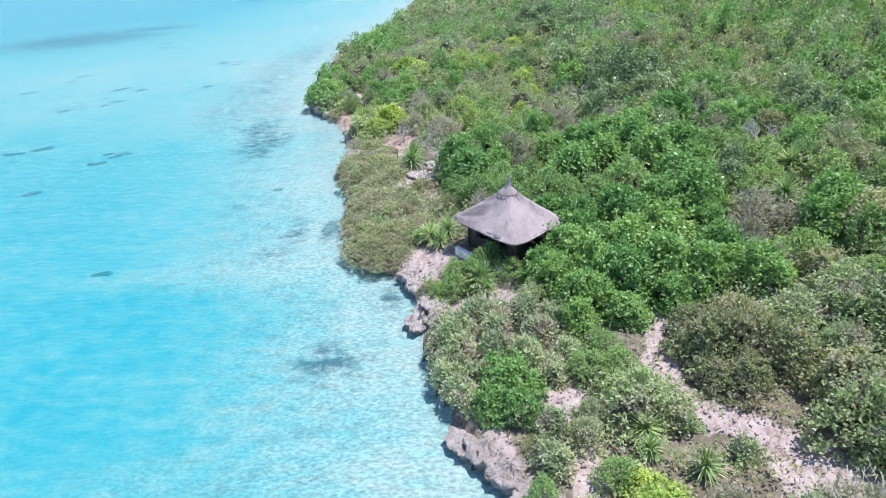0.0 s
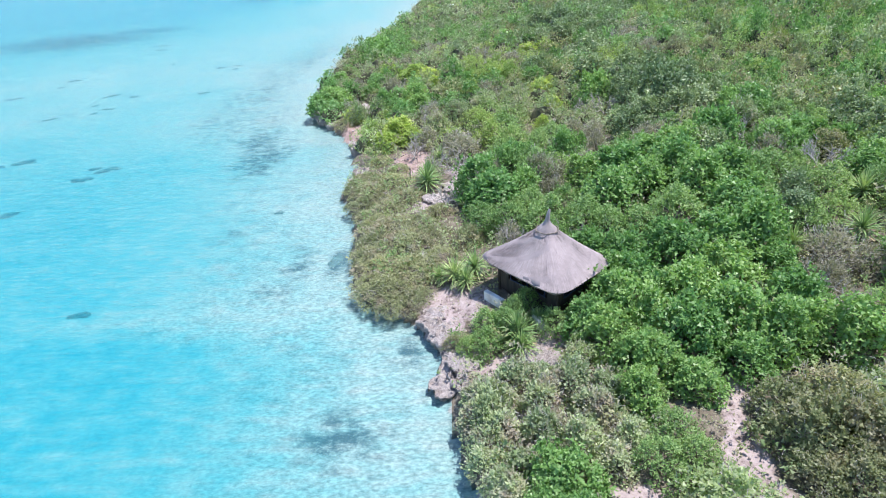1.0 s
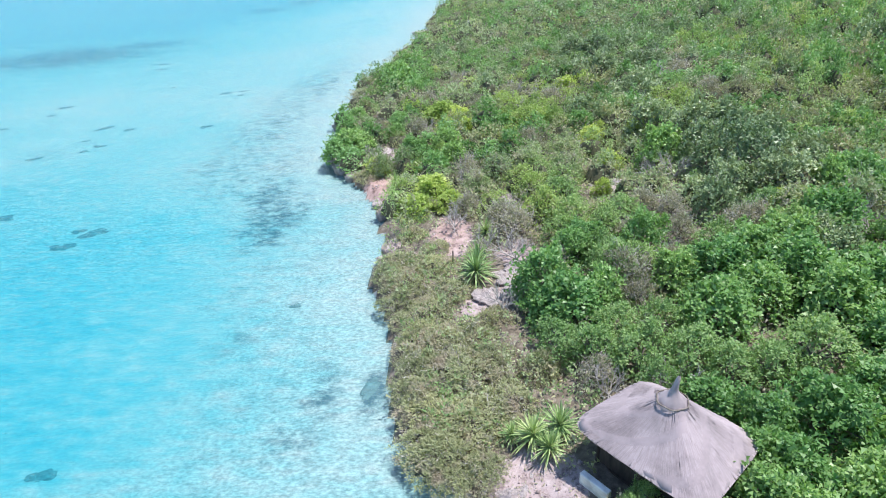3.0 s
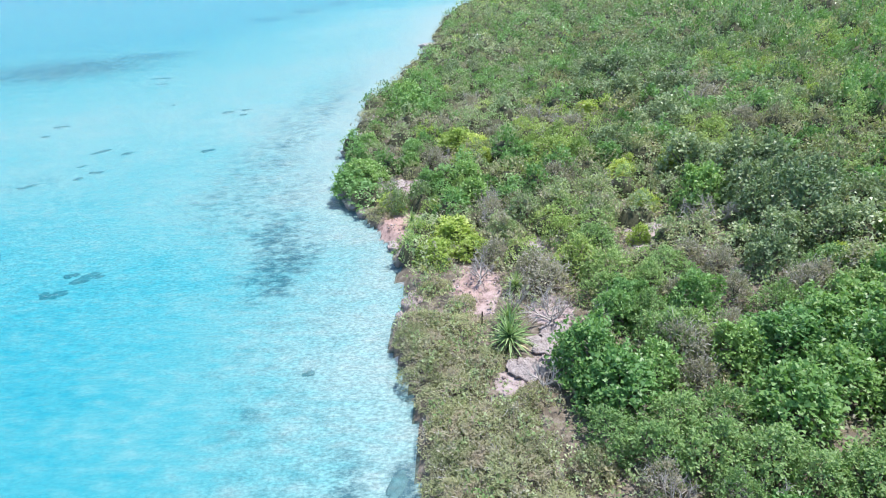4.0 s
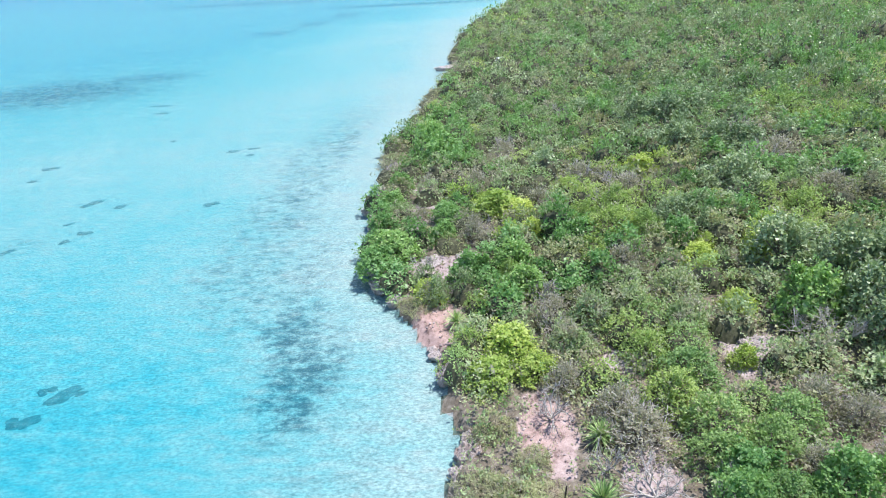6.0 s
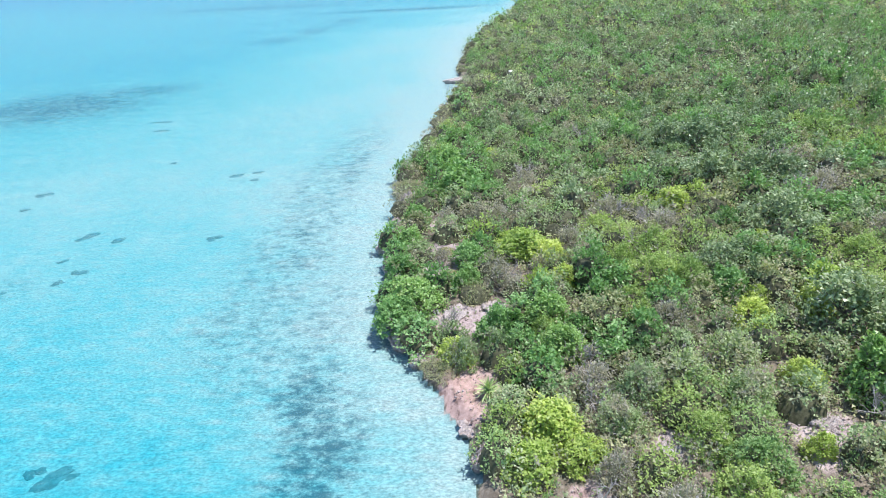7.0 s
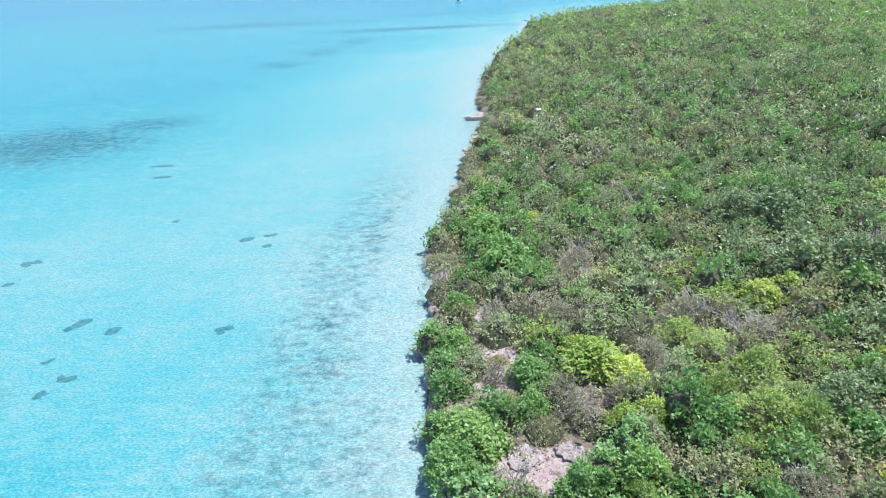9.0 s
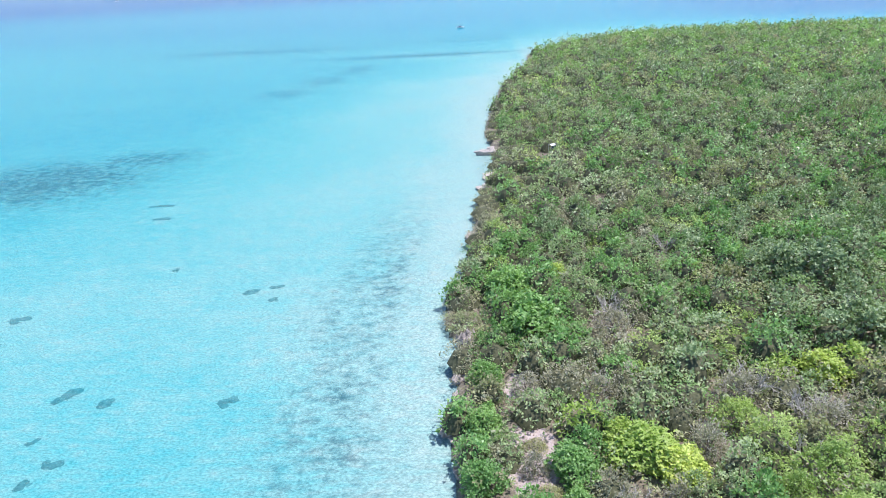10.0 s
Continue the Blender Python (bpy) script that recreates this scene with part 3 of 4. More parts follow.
me = mesh_from("ground", v, f, M_LAND, True)
me.materials.append(M_SAND)
wet = (v[f][:, :, 2].max(1) < 0.1).astype(np.int32)
me.polygons.foreach_set("material_index", wet)
me.attributes.new("bare", "FLOAT", "POINT").data.foreach_set("value", bare(v[:, 0], v[:, 1]).astype(np.float32))
me.attributes.new("rust", "FLOAT", "POINT").data.foreach_set("value", np.maximum(
    np.exp(-((v[:, 0] + 10.6) / 3) ** 2 - ((v[:, 1] - 58) / 3.5) ** 2), 0.8 * np.exp(-((v[:, 0] + 5) / 2) ** 2 - ((v[:, 1] - 48.5) / 3) ** 2)).astype(np.float32))
# how much of the sand's painted light pattern shows
me.attributes.new("shallow", "FLOAT", "POINT").data.foreach_set("value", (1 - (0.75 - 0.75 * smooth(36, 58, v[:, 1])) * smooth(3, 14, -inland(v[:, 0], v[:, 1]))).astype(np.float32))
me.attributes.new("grass", "FLOAT", "POINT").data.foreach_set("value", grass_field(v[:, 0], v[:, 1]).astype(np.float32))
tagged(new("ground", me), "island soil and pale coral sand sea floor", "ground", kind="structure")

wx = spaced([-6000, (-3000, 500), (-400, 200), (-120, 14), (-40, 4), (10, 1), (40, 6), (400, 30), (3000, 250)])
wy = spaced([-300, (0, 20), (110, 1), (360, 5), (800, 30), (6000, 250)])
v, f = sheet(wx, wy, lambda x, y: np.zeros_like(x))
me = mesh_from("water", v, f, M_WATER, True)
me.attributes.new("depth", "FLOAT", "POINT").data.foreach_set("value", water_depth(v[:, 0], v[:, 1]).astype(np.float32))
tagged(new("water", me), "clear turquoise lagoon water with fine ripples", "water", kind="structure")


# ---- rocks ----
def rock_mesh(name, seed):
    """A pitted limestone slab: ragged outline, uneven top, undercut foot."""
    off = Vector((seed * 7.3, seed * 3.1, seed * 1.7))
    sides, vs, fs = 48, [], []
    for rho, z in [(0.0, 1.0)] + [(0.11 * k, 1.0 - 0.004 * k * k) for k in range(1, 9)] + [(0.96, 0.7), (1.0, 0.5), (0.95, 0.2), (0.84, 0.0), (0.8, -0.9)]:
        for i in range(sides):
            a = i * 2 * math.pi / sides
            c, q = math.cos(a), math.sin(a)
            ragged = 1 + 0.34 * noise.noise(Vector((c, q, 0)) * 1.2 + off) + 0.26 * noise.noise(Vector((c, q, 0)) * 3.2 + off) + 0.17 * noise.noise(Vector((c, q, 0)) * 8 + off)
            d = rho * ragged
            at = Vector((d * c, d * q, 0))
            pit = 0.5 * noise.noise(at * 2.1 + off) + 0.42 * noise.noise(at * 5.5 + off) + 0.34 * noise.noise(at * 13 + off)
            crack = -0.7 * max(0.0, 1 - abs(noise.noise(at * 2.6 - off)) / 0.06)
            vs.append((d * c, d * q, z + (pit + crack if z > 0.1 else 0.0)))
    rows = len(vs) // sides
    for j in range(rows - 1):
        for i in range(sides):
            k = (i + 1) % sides
            fs.append((j * sides + i, (j + 1) * sides + i, (j + 1) * sides + k, j * sides + k))
    return mesh_from(name, vs, fs, M_ROCK)


ROCKS = [rock_mesh("rock", i + 1) for i in range(6)]


def coral_mesh(seed):
    """Several lumps grown together."""
    r = np.random.RandomState(seed)
    bm = bmesh.new()
    for i in range(6):
        k = r.uniform(0.28, 0.6)
        d, w = r.uniform(0, 0.75), r.uniform(0, 6.28)
        made = bmesh.ops.create_icosphere(bm, subdivisions=2, radius=k)["verts"]
        off = Vector((seed * 3.7 + i, i * 2.2, 0))
        for q in made:
            q.co = q.co * (1 + 0.55 * noise.noise(q.co * 3.5 + off)) + Vector((d * math.cos(w), d * math.sin(w), 0))
            q.co.z *= 0.8
    me = bpy.data.meshes.new("coral_head")
    bm.to_mesh(me)
    bm.free()
    me.materials.append(M_GROWTH)
    return me


CORALS = [coral_mesh(21 + i) for i in range(5)]


def rock(x, y, sx, sy, sz, turn=0.0, seed=0, z=None):
    ob = new("rock", ROCKS[seed % 6])
    ob.matrix_basis = Matrix.LocRotScale((x, y, float(land_height(x, y)) * 0.4 if z is None else z), Euler((0, 0, turn)), (sx, sy, sz))
    return tagged(ob, "pinkish-grey weathered coral limestone rock on the shore", "rock", "shore rocks")


def coral(x, y, sx, sy, turn=0.0, seed=0):
    ob = new("coral_head", CORALS[seed % 5])
    ob.matrix_basis = Matrix.LocRotScale((x, y, -0.10 - 0.05 * min(float(water_depth(x, y)), 4)), Euler((0, 0, turn)), (sx * 1.12, sy * 1.2, 0.22))
    return tagged(ob, "dark coral head under clear shallow lagoon water", "coral", "coral heads")


rr = np.random.RandomState(5)
# a ledge of limestone all along the water
y = 9.0
while y < 150:
    step = rr.uniform(0.9, 2.0) * (1 if y < 110 else 2)
    x = float(np.interp(y, SHORE_Y, SHORE_X))
    if 28.5 < y < 45.5 or 14.6 < y < 21.6 or 46 < y < 110 and rr.uniform() < 0.8 or y >= 110 and rr.uniform() < 0.7:
        y += step
        continue
    k = rr.uniform(0.5, 1.05) * (1 if y < 110 else 1.6)
    rock(x + rr.uniform(0.25, 0.7), y, k, k * rr.uniform(0.8, 1.5), rr.uniform(0.2, 0.36), rr.uniform(0, 6.28), rr.randint(6), 0.1)
    y += step
for i, (x, y, sx, sy, sz) in enumerate([
        (1.6, 13.7, 0.85, 0.9, 0.35), (2.4, 12.5, 0.8, 1.0, 0.35), (3.2, 11.4, 0.9, 1.0, 0.35), (-0.6, 22.2, 0.85, 1.0, 0.4), (-1.5, 26.4, 1.2, 1.5, 0.45),
        (-1.5, 25.5, 0.95, 0.95, 0.4), (-0.4, 27.8, 1.3, 1.0, 0.35), (-15.0, 63.4, 0.9, 0.7, 0.5), (-13.9, 61.6, 0.7, 0.5, 0.4), (-17.7, 77.7, 0.7, 1.1, 0.5), (-17.1, 83.2, 0.7, 0.6, 0.45), (-17.0, 73.8, 0.6, 0.6, 0.4),
        (-12.2, 146.4, 2.4, 0.7, 0.45), (-9.8, 53.4, 0.8, 0.7, 0.6), (-8.7, 47.2, 0.6, 0.7, 0.6), (-16.6, 88.4, 0.9, 0.7, 0.8), (-16.0, 101.8, 1.0, 1.0, 0.8)]):
    rock(x, y, sx, sy, sz, i * 1.3, i, 0.2 if i in (7, 8, 11) else None)
for i, (x, y, k) in enumerate([(-0.8, 42.0, 1.2), (0.4, 41.4, 1.2), (-0.7, 40.9, 0.9), (-0.4, 42.9, 1.0), (-2.4, 40.0, 1.0), (-1.2, 40.3, 0.9), (6.7, 52.6, 0.7), (7.6, 53.9, 0.9), (-0.2, 53.1, 0.8),
                              (-0.6, 23.2, 0.9), (2.5, 23.0, 0.8), (3.3, 22.7, 0.7), (7.8, 62.2, 1.0), (-8.6, 66.4, 0.9), (-11.4, 66.2, 1.0)]):
    rock(x, y, k, k * 0.85, 0.12 + 0.14 * k, i * 2.1, i + 2, float(land_height(x, y)) - 0.05)
for i, (x, y, sx, sy, w) in enumerate([
        (-34.4, 50.3, 1.1, 0.75, 0.4), (-33.0, 52.4, 1.5, 0.7, 0.6), (-34.5, 53.1, 0.6, 0.4, 0), (-21.8, 29.0, 0.55, 0.4, 0), (-35.8, 43.3, 1.0, 0.6, 0.3),
        (-45.8, 54.7, 1.4, 0.6, 0.2), (-43.1, 55.7, 1.5, 0.8, 0.3), (-35.3, 81.6, 0.8, 0.65, 0), (-48.5, 82.7, 1.0, 0.7, 0.8), (-44.7, 81.6, 0.9, 0.6, 0.6),
        (-45.3, 75.3, 0.9, 0.6, 0.2), (-45.9, 73.4, 0.7, 0.45, 0.8), (-61.0, 94.6, 1.1, 0.7, 0), (-58.6, 120.8, 1.1, 0.7, 0), (-38.8, 98.9, 1.2, 0.6, 0.3),
        (-36.7, 99.8, 0.9, 0.5, 0.4), (-36.2, 97.1, 0.7, 0.5, 0), (-50.5, 71.6, 0.9, 0.4, 0.5), (-14.0, 41.4, 0.3, 0.3, 0), (-8.35, 34.0, 1.1, 0.4, 1.2), (-48.0, 77.4, 0.6, 0.35, 0.9),
        (-49.5, 104.5, 0.5, 0.5, 0), (-63.5, 84, 1.2, 0.6, 0.2), (-61, 126, 1.6, 0.6, 0), (-60, 90, 0.8, 0.4, 0.1)]):
    coral(x, y, sx, sy, w, i)

# ---- hut ----
HX, HY = HUT
hut = new("hut")
hut.location = (HX, HY, 1.15)
tagged(hut, "small hut with a weathered grey thatched roof and dark timber walls", "hut")
EAVE, TOP = 1.95, 3.9


# the four eaves: direction in which each looks, and its distance from the middle
EAVES = [(-0.75, -0.66, 2.12), (0.687, -0.727, 2.5), (0.73, 0.684, 2.1), (-0.589, 0.808, 2.4)]


def outline(a, k=1.0):
    """The roof's plan, a four-sided figure with rounded corners."""
    c, s = math.cos(a), math.sin(a)
    return k * sum(max(0, (c * ex + s * ey) / d) ** 6 for ex, ey, d in EAVES) ** (-1 / 6)


def roof_z(u):
    """Height over the floor, from the hip (0) to the eaves (1)."""
    return EAVE + (TOP - EAVE) * ((1 - u) * 0.80 + 0.20 * (1 - u) ** 2)


rt = np.random.RandomState(11)
vs, fs = [], []
RINGS, SIDES = 12, 72
for j in range(RINGS + 1):
    u = 0.12 + 0.88 * j / RINGS
    for i in range(SIDES):
        a = i * 2 * math.pi / SIDES
        d = outline(a, u) * (1 + (0.015 * math.sin(9 * a) + 0.02 * math.sin(23 * a + 1) if j == RINGS else 0))
        vs.append((d * math.cos(a), d * math.sin(a), roof_z(u) + 0.03 * math.sin(5 * a + j)))
for i in range(SIDES):
    a = i * 2 * math.pi / SIDES
    d = outline(a, 0.985)
    vs.append((d * math.cos(a), d * math.sin(a), EAVE - 0.20 + 0.03 * math.sin(17 * a)))
for i in range(SIDES):
    a = i * 2 * math.pi / SIDES
    d = outline(a, 0.5)
    vs.append((d * math.cos(a), d * math.sin(a), roof_z(0.5) - 0.22))
for j in range(RINGS + 2):
    for i in range(SIDES):
        k = (i + 1) % SIDES
        fs.append((j * SIDES + i, (j + 1) * SIDES + i, (j + 1) * SIDES + k, j * SIDES + k))
roof = part("roof", mesh_from("roof", vs, fs, M_THATCH), M_THATCH, hut, "weathered pinkish-grey thatch")
# straw laid down the slope in courses, ragged at the hem
vs = []
for i in range(7000):
    a = rt.uniform(0, 2 * math.pi)
    u0 = 0.12 + 0.80 * math.sqrt(rt.uniform(0, 1))
    u1 = min(u0 + rt.uniform(0.10, 0.24), 1.035)
    w = rt.uniform(0.010, 0.020)
    b = a + rt.normal(0, 0.012)
    row = []
    for ang, u in ((a, u0), (b, u1)):
        d = outline(ang, u)
        z = roof_z(u) + rt.uniform(0.006, 0.017)
        for s in (-1, 1):
            row.append((d * math.cos(ang) - s * w * math.sin(ang), d * math.sin(ang) + s * w * math.cos(ang), z))
    vs += [row[0], row[1], row[3], row[2]]
part("straw", mesh_from("straw", vs, quads(np.array(vs)), M_THATCH), M_THATCH, roof)
# conical cap that draws up into a bent finial
vs, fs = [], []
PROFILE = [(0.52, 3.40), (0.43, 3.60), (0.30, 3.72), (0.18, 3.85), (0.12, 4.00), (0.10, 4.18), (0.08, 4.38), (0.055, 4.52), (0.025, 4.58)]
for j, (d, z) in enumerate(PROFILE):
    lean = 0.14 * max(0, (z - 3.8)) ** 1.5
    for i in range(20):
        a = i * math.pi / 10
        k = d * (1 + 0.05 * math.sin(7 * a + j))
        vs.append((k * math.cos(a) + lean, k * math.sin(a), z))
for j in range(len(PROFILE) - 1):
    for i in range(20):
        k = (i + 1) % 20
        fs.append((j * 20 + i, j * 20 + k, (j + 1) * 20 + k, (j + 1) * 20 + i))
part("finial", mesh_from("finial", vs, fs, M_THATCH), M_THATCH, hut, "thatch finial drawn up to a bent point")
# twisted rope round the cap
vs, fs = [], []
for i in range(60):
    a = i * math.pi / 30
    d = 0.53 + 0.02 * math.sin(6 * a)
    for j in range(6):
        w = j * math.pi / 3 + i * 0.5
        k = 0.026 + 0.006 * math.cos(3 * w)
        vs.append(((d + k * math.cos(w)) * math.cos(a), (d + k * math.cos(w)) * math.sin(a), 3.53 + k * math.sin(w)))
for i in range(60):
    for j in range(6):
        fs.append((i * 6 + j, ((i + 1) % 60) * 6 + j, ((i + 1) % 60) * 6 + (j + 1) % 6, i * 6 + (j + 1) % 6))
part("rope_ring", mesh_from("rope_ring", vs, fs, M_BARK), M_BARK, hut, "dark twisted rope ring")
# floor slab
bm = bmesh.new()
ring = [bm.verts.new((outline(a, 0.66) * math.cos(a), outline(a, 0.66) * math.sin(a), 0.06)) for a in np.linspace(0, 2 * math.pi, 40, endpoint=False)]
top = bm.faces.new(ring)
low = bmesh.ops.extrude_face_region(bm, geom=[top])["geom"]
bmesh.ops.translate(bm, vec=(0, 0, -0.45), verts=[g for g in low if isinstance(g, bmesh.types.BMVert)])
bmesh.ops.recalc_face_normals(bm, faces=bm.faces)
part("floor_slab", bm, M_TIMBER, hut, "dark floor platform")
# corners of the room, posts and walls between them
CORNER = [(math.cos(a) * 2.2, math.sin(a) * 2.2) for a in (math.radians(-84), math.radians(-6), math.radians(88), math.radians(167))]
for i in range(4):
    (ax, ay), (bx, by) = CORNER[i], CORNER[(i + 1) % 4]
    w = math.atan2(by - ay, bx - ax)
    long = math.hypot(bx - ax, by - ay)
    m = Matrix.Translation(((ax + bx) / 2, (ay + by) / 2, 0)) @ Matrix.Rotation(w, 4, "Z")
    bm = bmesh.new()
    box(bm, (long, 0.09, 0.75), m @ Matrix.Translation((0, 0, 0.45)))
    box(bm, (long, 0.09, 0.35), m @ Matrix.Translation((0, 0, 2.02)))
    for s in (-1, 1):
        box(bm, (long * 0.16, 0.09, 1.1), m @ Matrix.Translation((s * long * 0.42, 0, 1.33)))
    me = bpy.data.meshes.new("wall")
    bm.to_mesh(me)
    bm.free()
    me.materials.append(M_TIMBER)
    wall = part("wall", me, M_TIMBER, hut, "dark timber wall with an open window")
    bm = bmesh.new()
    for s in (-1, 0, 1):
        box(bm, (0.06, 0.05, 1.05), m @ Matrix.Translation((s * long * 0.30, -0.03, 1.33)), 0.008)
    box(bm, (long * 0.64, 0.05, 0.06), m @ Matrix.Translation((0, -0.03, 0.85)), 0.008)
    part("window_frame", bm, M_NAVY, wall, "dark blue window frame")
    bm = bmesh.new()
    bmesh.ops.create_cone(bm, cap_ends=True, segments=10, radius1=0.09, radius2=0.075, depth=2.05, matrix=Matrix.Translation((ax * 1.03, ay * 1.03, 1.02)))
    part("post", bm, M_TIMBER, hut)


def parapet(ax, ay, bx, by, tall, thick):
    z = float(land_height((ax + bx) / 2, (ay + by) / 2))
    bm = bmesh.new()
    box(bm, (math.hypot(bx - ax, by - ay), thick, tall + 0.2), Matrix.Translation((0, 0, tall / 2 - 0.1)), 0.03)
    me = bpy.data.meshes.new("parapet")
    bm.to_mesh(me)
    bm.free()
    me.materials.append(M_PLASTER)
    ob = new("parapet", me)
    ob.matrix_basis = Matrix.Translation(((ax + bx) / 2, (ay + by) / 2, z)) @ Matrix.Rotation(math.atan2(by - ay, bx - ax), 4, "Z")
    return tagged(ob, "low white plastered wall beside the hut", "low wall", "low walls by the hut")


parapet(0.45, 27.3, 1.25, 26.35, 0.5, 0.26)
parapet(2.6, 25.1, 2.9, 24.5, 0.5, 0.3)

# weathered stake by the shore shrubs
stake = new("stake")
stake.location = (STAKE[0], STAKE[1], float(land_height(*STAKE)))
bm = bmesh.new()
bmesh.ops.create_cone(bm, cap_ends=True, segments=9, radius1=0.045, radius2=0.04, depth=1.2, matrix=Matrix.Translation((0.02, 0, 0.35)) @ Matrix.Rotation(0.04, 4, "Y"))
part("shaft", bm, M_TIMBER, stake)
bm = bmesh.new()
bmesh.ops.create_cone(bm, cap_ends=True, segments=9, radius1=0.04, radius2=0.022, depth=0.05, matrix=Matrix.Translation((0.044, 0, 0.97)))
part("worn_tip", bm, M_TIMBER, stake, "worn rounded tip")
tagged(stake, "short dark weathered wooden stake among shore shrubs", "stake")

# ---- vegetation ----
rv = np.random.RandomState(8)
TAKEN = [(*STAKE, 0.5)]
# plants that stand out: kind, then x, y, crown's width in metres
NOTED = {
    "broad": [(-15.6, 65.2, 3.6), (-14.4, 67.6, 4.4), (-11.1, 88.6, 5.8), (-12.7, 94.3, 5.0), (-15.2, 82.4, 2.8), (-15.5, 76.9, 3.0), (-15.8, 72.2, 2.8), (-10.2, 72.7, 3.4),
              (-10.5, 69.7, 2.6), (-5.2, 64.1, 3.2), (-4.7, 60.9, 3.2), (-8.4, 63.4, 3.0), (7.0, 65.7, 3.0), (1.5, 37.6, 4.2), (3.4, 38.4, 2.8), (9.7, 39.2, 4.2), (8.3, 35.4, 4.2), (6.8, 43.3, 3.0),
              (11.4, 55.9, 4.0), (2.7, 43.1, 2.6), (11.8, 40.4, 3.8), (12.9, 37.8, 4.2), (10.6, 36.6, 3.6), (13.4, 35.2, 4.0)],
    "silver": [(13.6, 91.5, 6.0), (14.6, 74.1, 4.8), (12.2, 61.5, 5.0), (16.9, 58.2, 5.2), (16.1, 51.4, 4.8), (12.2, 46.6, 3.2), (14.8, 58.8, 4.6), (7.4, 67.9, 4.0), (12.6, 83.5, 5.0), (16.3, 83.6, 4.8),
               (18.6, 82.2, 4.4), (14.2, 54.8, 4.2), (13.6, 52.4, 3.6), (18.4, 54.4, 4.4), (14.0, 49.0, 3.6), (11.0, 92.6, 4.6), (16.2, 48.6, 3.6)],
    "yellow": [(-5.7, 73.4, 4.6), (-4.2, 71.8, 3.6), (-6.8, 75.0, 3.0), (-6.1, 54.6, 4.0), (-7.4, 52.2, 3.0), (-4.8, 52.6, 2.6), (7.9, 80.0, 3.6), (7.5, 62.5, 2.8), (7.9, 56.8, 2.4), (6.3, 52.0, 1.6), (11.5, 63.1, 2.4),
               (16.1, 46.8, 2.2), (12.4, 72.5, 1.8), (-7.7, 98.0, 2.6), (-11.4, 61.2, 2.6), (-3.5, 68.4, 2.2), (8.6, 64.5, 1.8), (7.1, 10.7, 2.0), (6.5, 11.4, 1.4), (30.4, 77.8, 4.0)],
    "lime": [(3.4, 71.0, 4.2), (2.9, 67.3, 4.4), (4.9, 66.7, 3.4), (0.8, 69.6, 2.6), (0.5, 75.5, 3.4), (-5.6, 62.6, 2.0), (26.8, 93.0, 5.4), (31.4, 86.2, 5.4), (16.5, 67.3, 3.8), (1.8, 49.5, 3.6), (1.4, 53.1, 3.2), (42.7, 97.9, 5.0)],
    "feather": [(3.2, 47.3, 3.6), (4.3, 42.9, 3.0), (6.1, 41.3, 2.8), (10.8, 42.6, 2.8), (6.6, 47.3, 3.4), (3.1, 51.1, 3.4), (5.9, 16.9, 2.2), (7.1, 16.9, 1.9), (6.7, 18.3, 1.9), (0.3, 23.6, 2.0), (1.3, 24.7, 1.9), (-0.5, 23.6, 1.3), (0.5, 24.8, 2.0), (1.7, 25.5, 1.7), (2.3, 26.0, 1.5), (3.4, 24.6, 1.6),
                (5.9, 11.6, 1.8), (3.3, 11.2, 1.3), (4.2, 33.4, 3.6), (6.2, 32.9, 3.4), (2.2, 33.8, 3.0), (5.6, 35.4, 3.0), (7.4, 31.8, 3.0), (9.2, 31.8, 3.2), (4.4, 31.4, 2.4)],
    "olive": [(-0.9, 24.5, 1.5), (3.3, 13.4, 1.4), (-6.7, 38.8, 4.1), (-4.8, 33.6, 4.6), (-4.0, 30.6, 4.4), (-5.0, 28.8, 3.7), (-2.8, 31.6, 3.4), (-8.0, 42.2, 3.9), (-6.0, 36.2, 4.1),
              (-4.3, 36.4, 3.4), (-5.0, 40.8, 3.4), (-6.0, 31.2, 3.4), (-8.3, 44.6, 3.4), (-6.4, 44.0, 3.4), (-16.6, 90.6, 4.4), (-12.3, 75.1, 2.0), (-11.9, 70.9, 2.4), (-7.4, 48.6, 2.6), (-7.9, 51.6, 2.4), (-6.0, 34.2, 3.2), (-12.2, 60.2, 2.6),
              (-3.5, 34.9, 2.9), (-7.0, 37.0, 3.0), (-6.9, 34.6, 3.0), (-6.6, 32.6, 3.0), (-5.8, 29.8, 2.8), (-8.0, 40.4, 3.0), (-8.9, 43.4, 2.6), (-3.6, 28.2, 2.4), (-3.2, 38.0, 2.4), (-6.2, 46.2, 2.4),
              (-4.9, 27.9, 2.2)],
    "sage": [(-0.1, 20.7, 1.6), (-0.2, 19.5, 1.5), (0.0, 18.1, 1.5), (0.6, 16.4, 1.4), (0.4, 20.2, 2.0), (0.6, 18.5, 1.9), (2.3, 19.9, 1.9), (4.3, 19.3, 1.9), (5.2, 18.2, 1.7), (0.1, 17.2, 1.5), (1.3, 17.2, 1.5), (0.9, 15.9, 1.5), (4.9, 20.4, 1.7), (2.2, 18.5, 1.9), (3.4, 17.9, 1.9), (3.5, 20.8, 1.9), (1.3, 21.3, 1.9),
             (0.2, 19.3, 1.8), (4.4, 17.0, 1.5), (2.5, 21.4, 1.6), (3.9, 14.3, 1.6), (3.9, 12.6, 1.6), (4.8, 10.2, 1.6), (8.9, 14.0, 1.0), (10.4, 12.6, 1.2)],
    "dun": [(10.8, 17.5, 2.8), (12.0, 17.4, 2.8), (10.5, 15.9, 1.9), (11.6, 15.6, 2.2), (10.8, 18.9, 2.2), (12.6, 18.8, 2.8), (13.4, 16.6, 3.0)],
